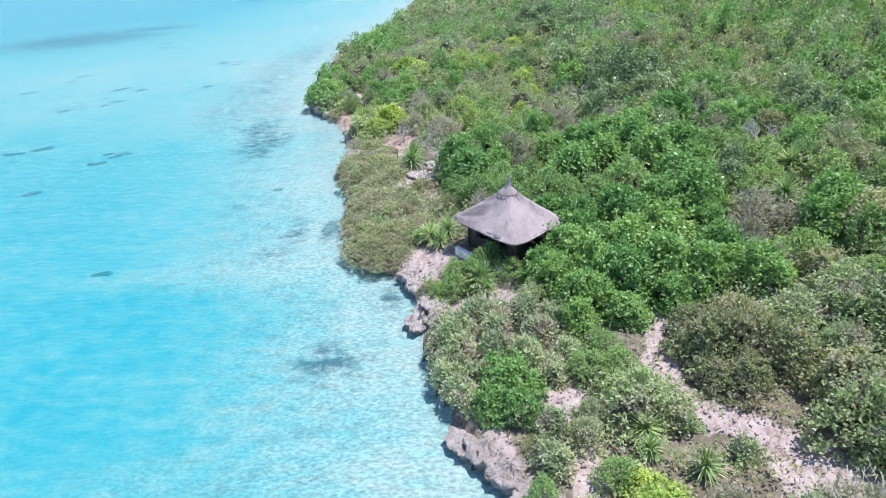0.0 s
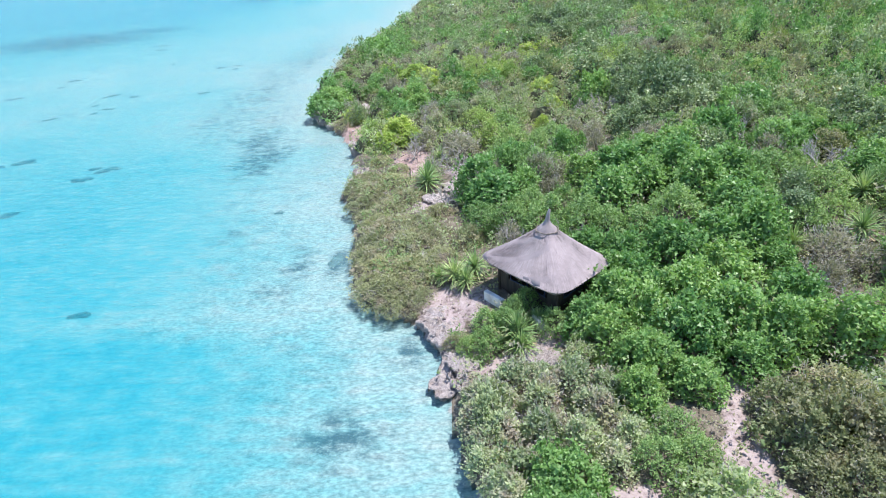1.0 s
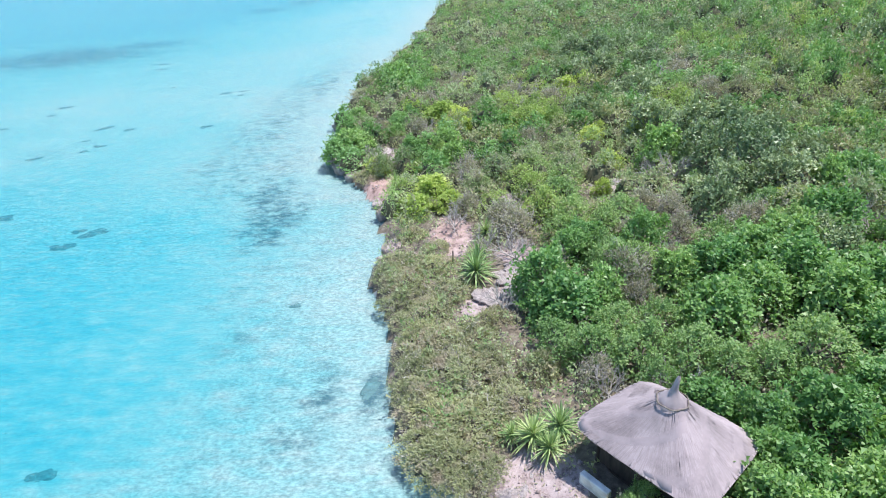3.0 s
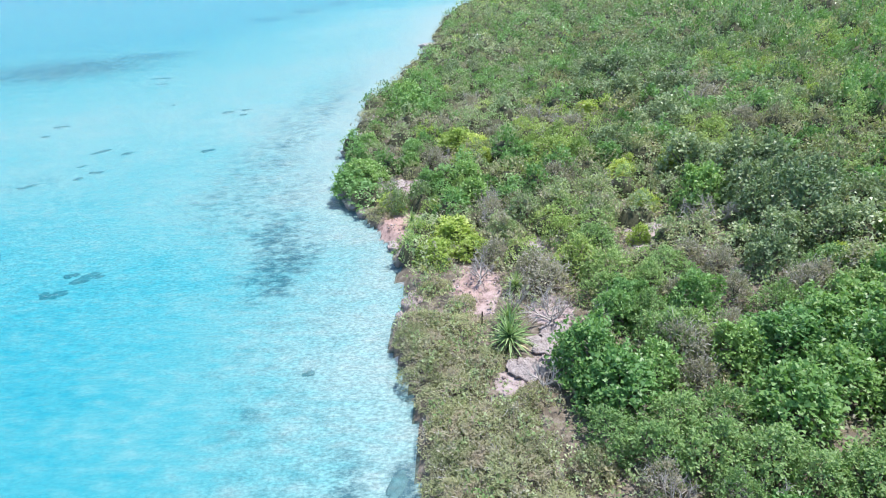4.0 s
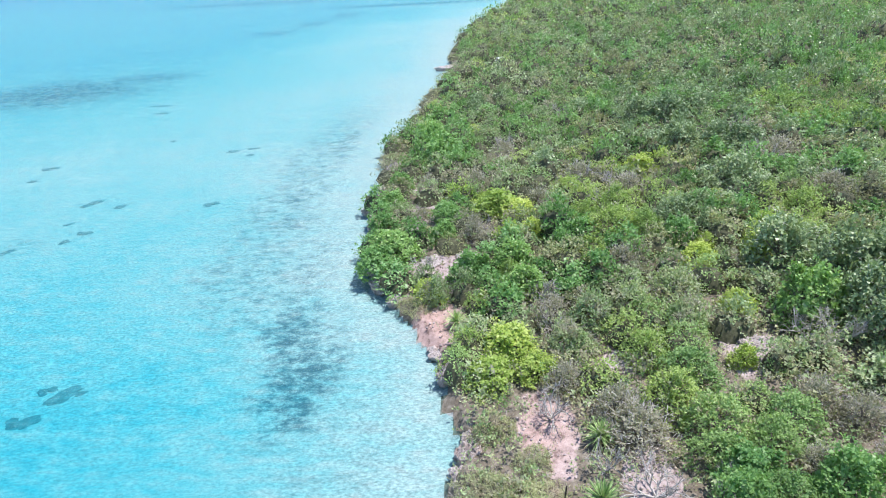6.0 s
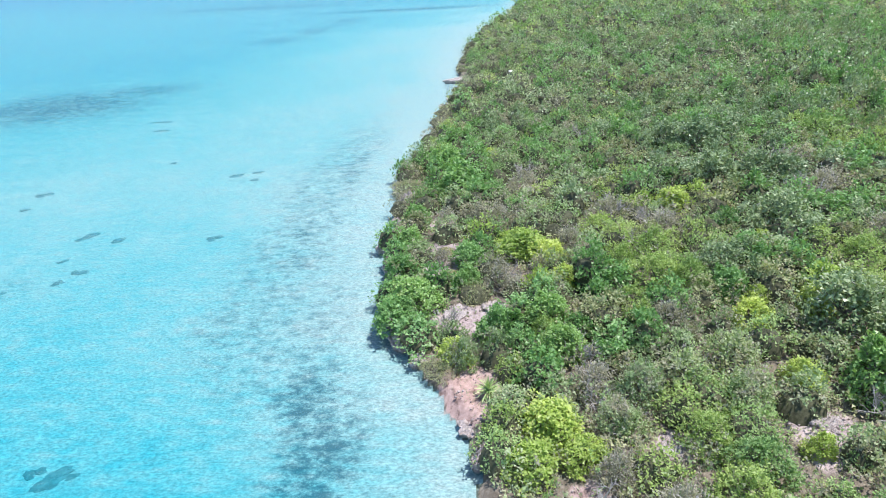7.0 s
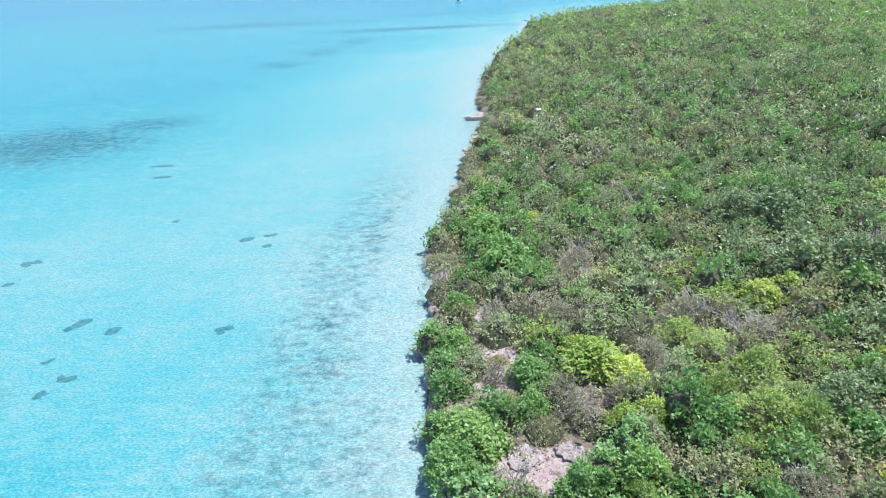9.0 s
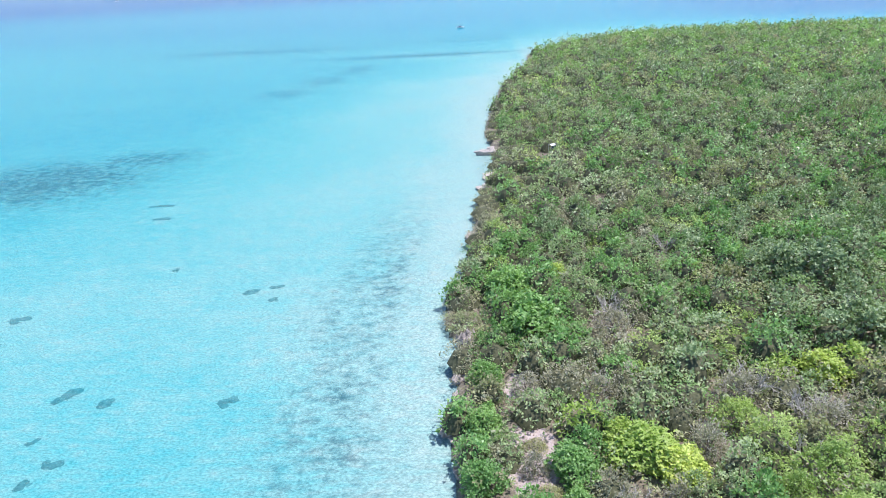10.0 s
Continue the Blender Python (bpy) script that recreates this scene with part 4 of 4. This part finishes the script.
    "scrub": [(4.1, 22.2, 1.8), (5.2, 13.6, 1.6), (5.6, 14.6, 1.3), (14.6, 18.6, 3.2), (-10.9, 60.6, 2.4), (-2.6, 54.4, 3.0), (-1.0, 56.8, 3.2), (1.6, 57.4, 3.4), (4.2, 55.4, 3.4), (4.6, 58.6, 3.4)],
    "brown": [(19.2, 84.4, 4.4), (20.1, 79.1, 4.0), (20.1, 70.2, 3.6), (8.3, 48.5, 2.6), (9.6, 47.2, 2.2), (13.7, 44.2, 2.6), (-2.2, 73.4, 2.8), (-3.4, 57.4, 2.8), (-3.5, 51.2, 2.4), (-1.3, 48.9, 2.6), (1.7, 42.2, 1.7), (6.2, 44.6, 1.8), (9.3, 44.2, 2.0),
              (7.8, 41.1, 1.8), (5.4, 38.0, 2.0), (4.9, 34.6, 1.6), (5.7, 75.0, 3.6), (1.8, 78.1, 3.4), (-5.1, 69.8, 1.8), (-7.5, 79.3, 2.6), (2.1, 62.4, 2.8), (-8.1, 68.9, 2.4), (-12.4, 80.3, 2.4), (-4.5, 87.3, 3.6), (16.3, 26.4, 2.0),
              (2.0, 32.4, 2.0), (9.2, 10.4, 1.4), (0.1, 18.2, 1.2), (-12.6, 73.0, 1.8)],
}
NOTED["broad"] += [(5.5, 23.1, 2.8), (6.6, 21.4, 2.8), (7.6, 26.6, 3.2), (8.6, 22.7, 3.4), (10.7, 23.6, 3.4), (12.3, 22.3, 3.0), (13.8, 24.4, 2.8), (10.1, 29.0, 3.8), (12.0, 27.3, 3.6), (10.5, 21.3, 2.4), (8.2, 20.4, 2.4),
                   (2.6, 16.2, 2.5), (1.8, 15.2, 1.6), (2.9, 14.9, 1.9), (6.0, 19.9, 2.2), (7.0, 24.4, 3.0), (9.4, 25.4, 3.4), (6.2, 25.6, 3.0), (5.0, 24.4, 2.6), (6.9, 27.2, 2.8), (7.6, 28.9, 2.4), (12.6, 30.0, 3.4)]
for kind, plants in NOTED.items():
    for i, (x, y, wide) in enumerate(plants):
        k = wide / (2 * KIND[kind][0])
        tall = 0.55 * k + 0.5 if kind != "olive" else 0.35 * k + 0.33
        if k < 0.75 and y < 26:
            tall = 0.75 * k + 0.15
        if kind == "olive" and 27 < y < 47 and x < -1:
            x += 0.6 if y > 39.5 else 0.9 if y > 31 else 0.5
        if x < -9 and kind == "broad" and y < 85 or kind == "yellow":
            tall *= 0.72
        if x > 9 and 50 < y < 64:
            tall *= 1.25
        bush(kind, x, y, k, tall * rv.uniform(0.9, 1.08), rv.uniform(0, 6.28), i % 3)
        TAKEN.append((x, y, wide / 2))
DEAD = [dead_mesh(60 + i) for i in range(3)]
for i, (x, y, wide) in enumerate([(-0.6, 43.8, 2.6), (-4.4, 48.9, 2.2), (-3.6, 60.0, 2.6), (10.4, 53.9, 2.6), (19.2, 42.4, 2.6), (21.3, 37.3, 3.0), (15.9, 23.8, 1.8), (14.9, 25.4, 2.0), (11.7, 53.0, 2.8),
                                  (0.9, 41.0, 1.7), (18.7, 78.6, 3.6), (4.8, 75.8, 3.0), (-3.4, 56.2, 1.9), (2.0, 77.8, 3.0), (3.6, 100.3, 2.6), (-4.3, 90.2, 3.0), (2.8, 72.2, 2.2), (5.0, 31.3, 2.0), (2.4, 31.6, 1.8),
                                  (-2.4, 45.4, 1.8), (-12.0, 64.4, 1.8), (2.2, 43.4, 2.0), (-1.7, 38.6, 1.6), (-7.6, 69.6, 2.0)]):
    ob = new("dead_shrub", DEAD[i % 3])
    k = wide / 2.1
    ob.matrix_basis = Matrix.LocRotScale((x, y, float(land_height(x, y)) + 0.15), Euler((0, 0, i * 1.1)), (k, k, 0.5 * k + 0.75))
    tagged(ob, "leafless grey dead shrub with tangled branches", "dead shrub", "dead shrubs")
    TAKEN.append((x, y, wide * 0.5))
for i, (x, y, k) in enumerate([(-1.1, 29.3, 1.1), (0.0, 29.6, 1.15), (-0.5, 28.7, 0.95), (-1.9, 29.6, 0.7), (1.75, 24.0, 1.2), (1.85, 23.3, 0.95), (7.3, 13.6, 0.85), (7.2, 12.8, 0.7), (8.8, 11.9, 0.85), (15.9, 29.2, 1.2), (19.4, 29.6, 1.3),
                               (21.2, 32.9, 1.4), (19.2, 35.0, 1.2), (-3.1, 41.9, 1.5), (-3.0, 43.4, 1.2), (-2.3, 47.3, 1.0), (-9.4, 57.6, 1.0), (-13.8, 70.1, 1.0), (12.8, 19.8, 0.8), (8.6, 80.2, 1.2), (2.7, 24.9, 0.7)]):
    yucca(x, y, k, i)
    TAKEN.append((x, y, 0.55 * k))

TAKEN += [(x, y, 1.1) for x, y in PATHWAY] + [(x, y, 0.75 * min(rx, ry)) for x, y, rx, ry in BARE]
TAKEN += [(HX, HY, 3.4), (1.2, 27.0, 1.0), (-0.9, 26.4, 1.6)]


def free_spots(r, x0, x1, y0, y1, gap, margin):
    """Jittered spots with open ground left free."""
    taken = np.array(TAKEN)
    gx, gy = np.meshgrid(np.arange(x0, x1, gap), np.arange(y0, y1, gap * 0.87))
    gx[1::2] += gap / 2
    px = (gx + r.uniform(-0.33, 0.33, gx.shape) * gap).ravel()
    py = (gy + r.uniform(-0.33, 0.33, gx.shape) * gap).ravel()
    k = r.uniform(0.75, 1.25, px.shape)
    ok = (inland(px, py) > margin * k) & (bare(px, py) < 0.25)
    for tx, ty, tr in taken:
        ok &= np.hypot(tx - px, ty - py) > 0.62 * tr + 0.36 * gap * k
    return list(zip(px[ok].tolist(), py[ok].tolist(), k[ok].tolist()))


GROWN = np.array([(x, y, 0.5 * w + 1.3) for plants in NOTED.values() for x, y, w in plants])
GROWN_KIND = [kind for kind, plants in NOTED.items() for q in plants]


def species(r, x, y):
    """Which kind grows where: more of what stands next to it, else drifts, with strays among them."""
    a, b = waves(x, y, 31, 16) + r.normal(0, 0.4), waves(x, y, 32, 11) + r.normal(0, 0.4)
    d = float(inland(x, y))
    if x < -1.6 and 27 < y < 47:
        return "olive"
    near = np.hypot(GROWN[:, 0] - x, GROWN[:, 1] - y) / GROWN[:, 2]
    if near.min() < 1 and r.uniform() < 0.62:
        kind = GROWN_KIND[int(near.argmin())]
        return kind if kind not in ("yellow", "sage") or r.uniform() < 0.3 else "scrub"
    if d < 2.2 and r.uniform() < 0.6 or d < 9 and r.uniform() < 0.18:
        return "olive" if r.uniform() < 0.75 else "brown"
    if d > 22 and r.uniform() < 0.6:
        return ("broad", "silver", "silver", "dun", "broad", "feather")[r.randint(6)]
    if a > 0.8:
        return "silver" if b > -0.4 else "brown"
    if a < -0.8:
        return "broad" if b > -0.4 else "lime"
    if b > 0.85:
        return "feather"
    if b < -1.0:
        return ("brown", "dun")[r.randint(2)]
    return ("scrub", "scrub", "scrub", "dun", "feather", "scrub", "broad", "feather", "lime", "broad")[r.randint(10)]


NEAR_Y = 48.0
for x, y, k in free_spots(rv, -10, 34, 6, NEAR_Y, 2.0, 0.55):
    if x > 12 + 0.55 * y + 3:
        continue
    kind = species(rv, x, y)
    size = k * 3.3 / (2 * KIND[kind][0]) * (0.8 if float(inland(x, y)) < 2.5 else 1.0)
    bush(kind, x, y, size, size * rv.uniform(0.85, 1.2), rv.uniform(0, 6.28), rv.randint(3))


# a low dome added inside each crown, so its gaps look shaded
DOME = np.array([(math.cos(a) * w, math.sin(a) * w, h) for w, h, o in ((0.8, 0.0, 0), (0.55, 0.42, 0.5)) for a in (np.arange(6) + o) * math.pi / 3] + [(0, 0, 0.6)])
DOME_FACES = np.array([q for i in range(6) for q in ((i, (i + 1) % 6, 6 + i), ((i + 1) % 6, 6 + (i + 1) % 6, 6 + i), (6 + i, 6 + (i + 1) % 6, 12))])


def scrub_field(name, spots, clumps, per, grow, bigger, r, pick, core=True):
    """Further scrub, bush after bush, joined by kind; domes for the inner branches, painted dark as their shade."""
    found, inner = {}, []
    for x, y, k in spots:
        kind = pick(r, x, y)
        radius, height, c_, p_, leaf, width, spread, lift = KIND[kind]
        size = k * grow * 1.6 / radius
        top = crown_shape(r, radius, height, SKIRT.get(kind, 0.1))
        v = slips(foliage(r, top, height, clumps, per, leaf * bigger / size ** 0.5, width * bigger / size ** 0.5, spread, lift))
        f = threes(v)
        tall = r.uniform(0.7, 1.25) * (1 + 0.4 * float(smooth(14, 30, x - 0.1 * y)) * (y < 150))
        grown, foot = np.array([size, size, min(size, 1.25 if y < 150 else 1.7) * tall]), np.array([x, y, float(land_height(x, y))])
        v = v * grown + foot
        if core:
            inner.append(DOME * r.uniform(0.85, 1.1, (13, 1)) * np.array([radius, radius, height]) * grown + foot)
        found.setdefault(kind, []).append((v, f, np.full(len(v), r.normal(0, 0.16))))
    # the added domes, one mesh, in the painted shade colour
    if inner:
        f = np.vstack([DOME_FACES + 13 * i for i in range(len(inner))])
        tagged(new("shrub_branches" + name, mesh_from("branches", np.vstack(inner), f, M_INNER)), "domes for the branch mass inside the scrub, coloured dark as its shade", "branches", kind="stuff")
    for kind, bushes in found.items():
        start = np.cumsum([0] + [len(q[0]) for q in bushes])
        v = np.vstack([q[0] for q in bushes])
        f = np.vstack([q[1] + k for q, k in zip(bushes, start)])
        me = mesh_from("growth", v, f, LEAF[kind])
        me.attributes.new("tone", "FLOAT", "POINT").data.foreach_set("value", np.concatenate([q[2] for q in bushes]).astype(np.float32))
        tagged(new(LABEL[kind][0] + name, me), "dense stand of " + LABEL[kind][1], "scrub", kind="stuff")


def far_species(r, x, y):
    kind = species(r, x, y)
    return "lime" if kind == "yellow" and r.uniform() < 0.6 else kind


def low_species(r, x, y):
    return ("brown", "scrub", "olive", "dun", "scrub", "feather")[r.randint(6)]


spots = [q for q in free_spots(rv, -20, 60, NEAR_Y, 76, 1.9, 0.45) if q[0] < 8 + 0.62 * q[1]]
scrub_field("_stand", spots, 125, 6, 0.98, 1.18, np.random.RandomState(41), species)
spots = [q for q in free_spots(rv, -20, 75, 76, 112, 2.15, 0.4) if q[0] < 8 + 0.62 * q[1]]
scrub_field("_middle_stand", spots, 84, 5, 1.06, 1.4, np.random.RandomState(45), species)
TAKEN = [(HX, HY, 3.0), (1.0, 27.2, 0.7)]
spots = [q for q in free_spots(rv, -10, 32, 6, 58, 1.05, 0.45) if q[0] < 14 + 0.5 * q[1]]
scrub_field("_undergrowth", spots, 15, 5, 0.5, 1.4, np.random.RandomState(43), low_species, False)
spots = [q for q in free_spots(rv, -19, 40, 48, 100, 1.5, 0.35)]
scrub_field("_low_growth", spots, 13, 5, 0.75, 1.5, np.random.RandomState(44), low_species, False)
TAKEN = [(-1.9, 139.6, 2.6)]
spots = [q for q in free_spots(rv, -20, 130, 112, 175, 2.8, 0.6) if q[0] < 12 + 0.62 * q[1]]
scrub_field("_far_stand", spots, 50, 4, 1.3, 1.75, np.random.RandomState(42), far_species)
spots = [q for q in free_spots(rv, -20, 190, 175, 330, 3.3, 0.8) if q[0] < 20 + 0.62 * q[1]]
scrub_field("_distant_stand", spots, 28, 4, 1.5, 2.3, np.random.RandomState(47), far_species)

# the same scrub goes on behind the camera's way
TAKEN = [(x, y, 2.5) for x, y in PATHWAY]
spots = [q for q in free_spots(rv, 6, 70, -25, 60, 3.3, 1.0) if q[1] < 6 or q[0] > 15.5 + 0.55 * q[1]]
scrub_field("_back_stand", spots, 36, 4, 1.45, 2.3, np.random.RandomState(46), species, False)

# ---- rubble on the bare ground ----
rs = np.random.RandomState(77)
vs, fs = [], []
cube = np.array([(x, y, z) for x in (-1, 1) for y in (-1, 1) for z in (-1, 1)], float)
sides = [(0, 1, 3, 2), (4, 6, 7, 5), (0, 4, 5, 1), (2, 3, 7, 6), (0, 2, 6, 4), (1, 5, 7, 3)]
tries = np.stack([rs.uniform(-16, 19, 26000), rs.uniform(6, 80, 26000)], 1)
keep = (bare(tries[:, 0], tries[:, 1]) > 0.3) & (inland(tries[:, 0], tries[:, 1]) > 0.2) & (np.hypot(tries[:, 0] - HX, tries[:, 1] - HY) > 2.6)
for x, y in tries[keep]:
    k = 0.015 + 0.06 * rs.uniform() ** 3
    c = cube * rs.uniform(0.6, 1.2, (8, 1)) * k * rs.uniform(0.6, 1.3, 3)
    a = rs.uniform(0, 6.28)
    c = c @ np.array([(math.cos(a), math.sin(a), 0), (-math.sin(a), math.cos(a), 0), (0, 0, 1)])
    fs += [tuple(j + len(vs) for j in q) for q in sides]
    vs += list(c + np.array([x, y, float(land_height(x, y)) + k * 0.35]))
tagged(new("rubble", mesh_from("rubble", np.array(vs), np.array(fs), M_RUBBLE)), "loose pinkish coral rubble on bare ground", "rubble", kind="stuff")

# dry leaves and twigs blown over the bare ground
tries = np.stack([rs.uniform(-16, 19, 36000), rs.uniform(6, 80, 36000)], 1)
keep = (bare(tries[:, 0], tries[:, 1]) > 0.12) & (inland(tries[:, 0], tries[:, 1]) > 0.3) & (np.hypot(tries[:, 0] - HX, tries[:, 1] - HY) > 2.6)
at = tries[keep]
k = len(at)
base = np.column_stack([at, land_height(at[:, 0], at[:, 1]) + 0.03])
way = unit(ball(rs, k) * np.array([1, 1, 0.3])) * rs.uniform(0.06, 0.24, (k, 1))
side = unit(np.cross(way, (0, 0, 1))) * rs.uniform(0.01, 0.04, (k, 1))
v = np.stack([base - way * 0.5, base + side, base + way * 0.5 + np.array([0, 0, 0.03]), base - side], 1).reshape(-1, 3)
tagged(new("leaf_litter", mesh_from("leaf_litter", v, quads(v), LEAF["brown"])), "dry leaves and twigs on bare coral ground", "litter", kind="stuff")

# ---- far off: boats, an awning among the shrubs ----


def boat(x, y, turn, size):
    ob = new("boat")
    ob.matrix_basis = Matrix.LocRotScale((x, y, 0), Euler((0, 0, turn)), (size, size, size))
    bm = bmesh.new()
    rows = []
    for u, w in ((-1, 0.62), (-0.4, 0.78), (0.3, 0.7), (0.8, 0.35), (1.05, 0.03)):
        rows.append([bm.verts.new((u * 2.6, s * w * k, z)) for s, k, z in ((-1, 1, 0.75 + 0.12 * max(u, 0)), (-1, 0.6, -0.15), (1, 0.6, -0.15), (1, 1, 0.75 + 0.12 * max(u, 0)))])
    for p, q in zip(rows, rows[1:]):
        for i in range(3):
            bm.faces.new((p[i], p[i + 1], q[i + 1], q[i]))
        bm.faces.new((p[3], p[0], q[0], q[3]))
    bm.faces.new(rows[0])
    bmesh.ops.recalc_face_normals(bm, faces=bm.faces)
    part("hull", bm, M_WHITE, ob)
    bm = bmesh.new()
    box(bm, (1.5, 1.0, 0.8), Matrix.Translation((-0.2, 0, 1.15)), 0.12)
    part("cabin", bm, M_NAVY, ob, "dark blue cabin")
    return tagged(ob, "small white motor boat with a dark cabin on the lagoon", "boat", "distant boats")


boat(-16.9, 409, 0.4, 0.8)
boat(-1000, 1850, 0.2, 2.2)
boat(-880, 1780, 2.0, 2.0)

awning = new("awning")
ax, ay = -1.9, 140.2
awning.matrix_basis = Matrix.LocRotScale((ax, ay, float(land_height(ax, ay))), Euler((0, 0, 0.3)), (0.8, 0.8, 0.72))
for i in range(4):
    bm = bmesh.new()
    bmesh.ops.create_cone(bm, cap_ends=True, segments=8, radius1=0.04, radius2=0.04, depth=2.6, matrix=Matrix.Translation(((-0.75, 0.8)[i % 2], (-0.55, 0.55)[i // 2], 1.3)))
    part("pole", bm, M_WHITE, awning)
bm = bmesh.new()
for s in (-1, 1):
    box(bm, (0.95, 0.6, 0.05), Matrix.Translation((-0.25, s * 0.25, 2.45)) @ Matrix.Rotation(-s * 0.5, 4, "X"), 0.01)
part("roof_sheet", bm, M_WHITE, awning, "white awning cloth")
bm = bmesh.new()
box(bm, (0.7, 1.2, 0.05), Matrix.Translation((0.85, 0, 2.45)) @ Matrix.Rotation(0.5, 4, "Y"), 0.01)
box(bm, (1.5, 0.05, 0.7), Matrix.Translation((0.1, -0.6, 2.0)), 0.01)
part("side_cloth", bm, M_NAVY, awning, "dark blue side cloth")
tagged(awning, "small white awning with dark blue cloth among shrubs", "awning")
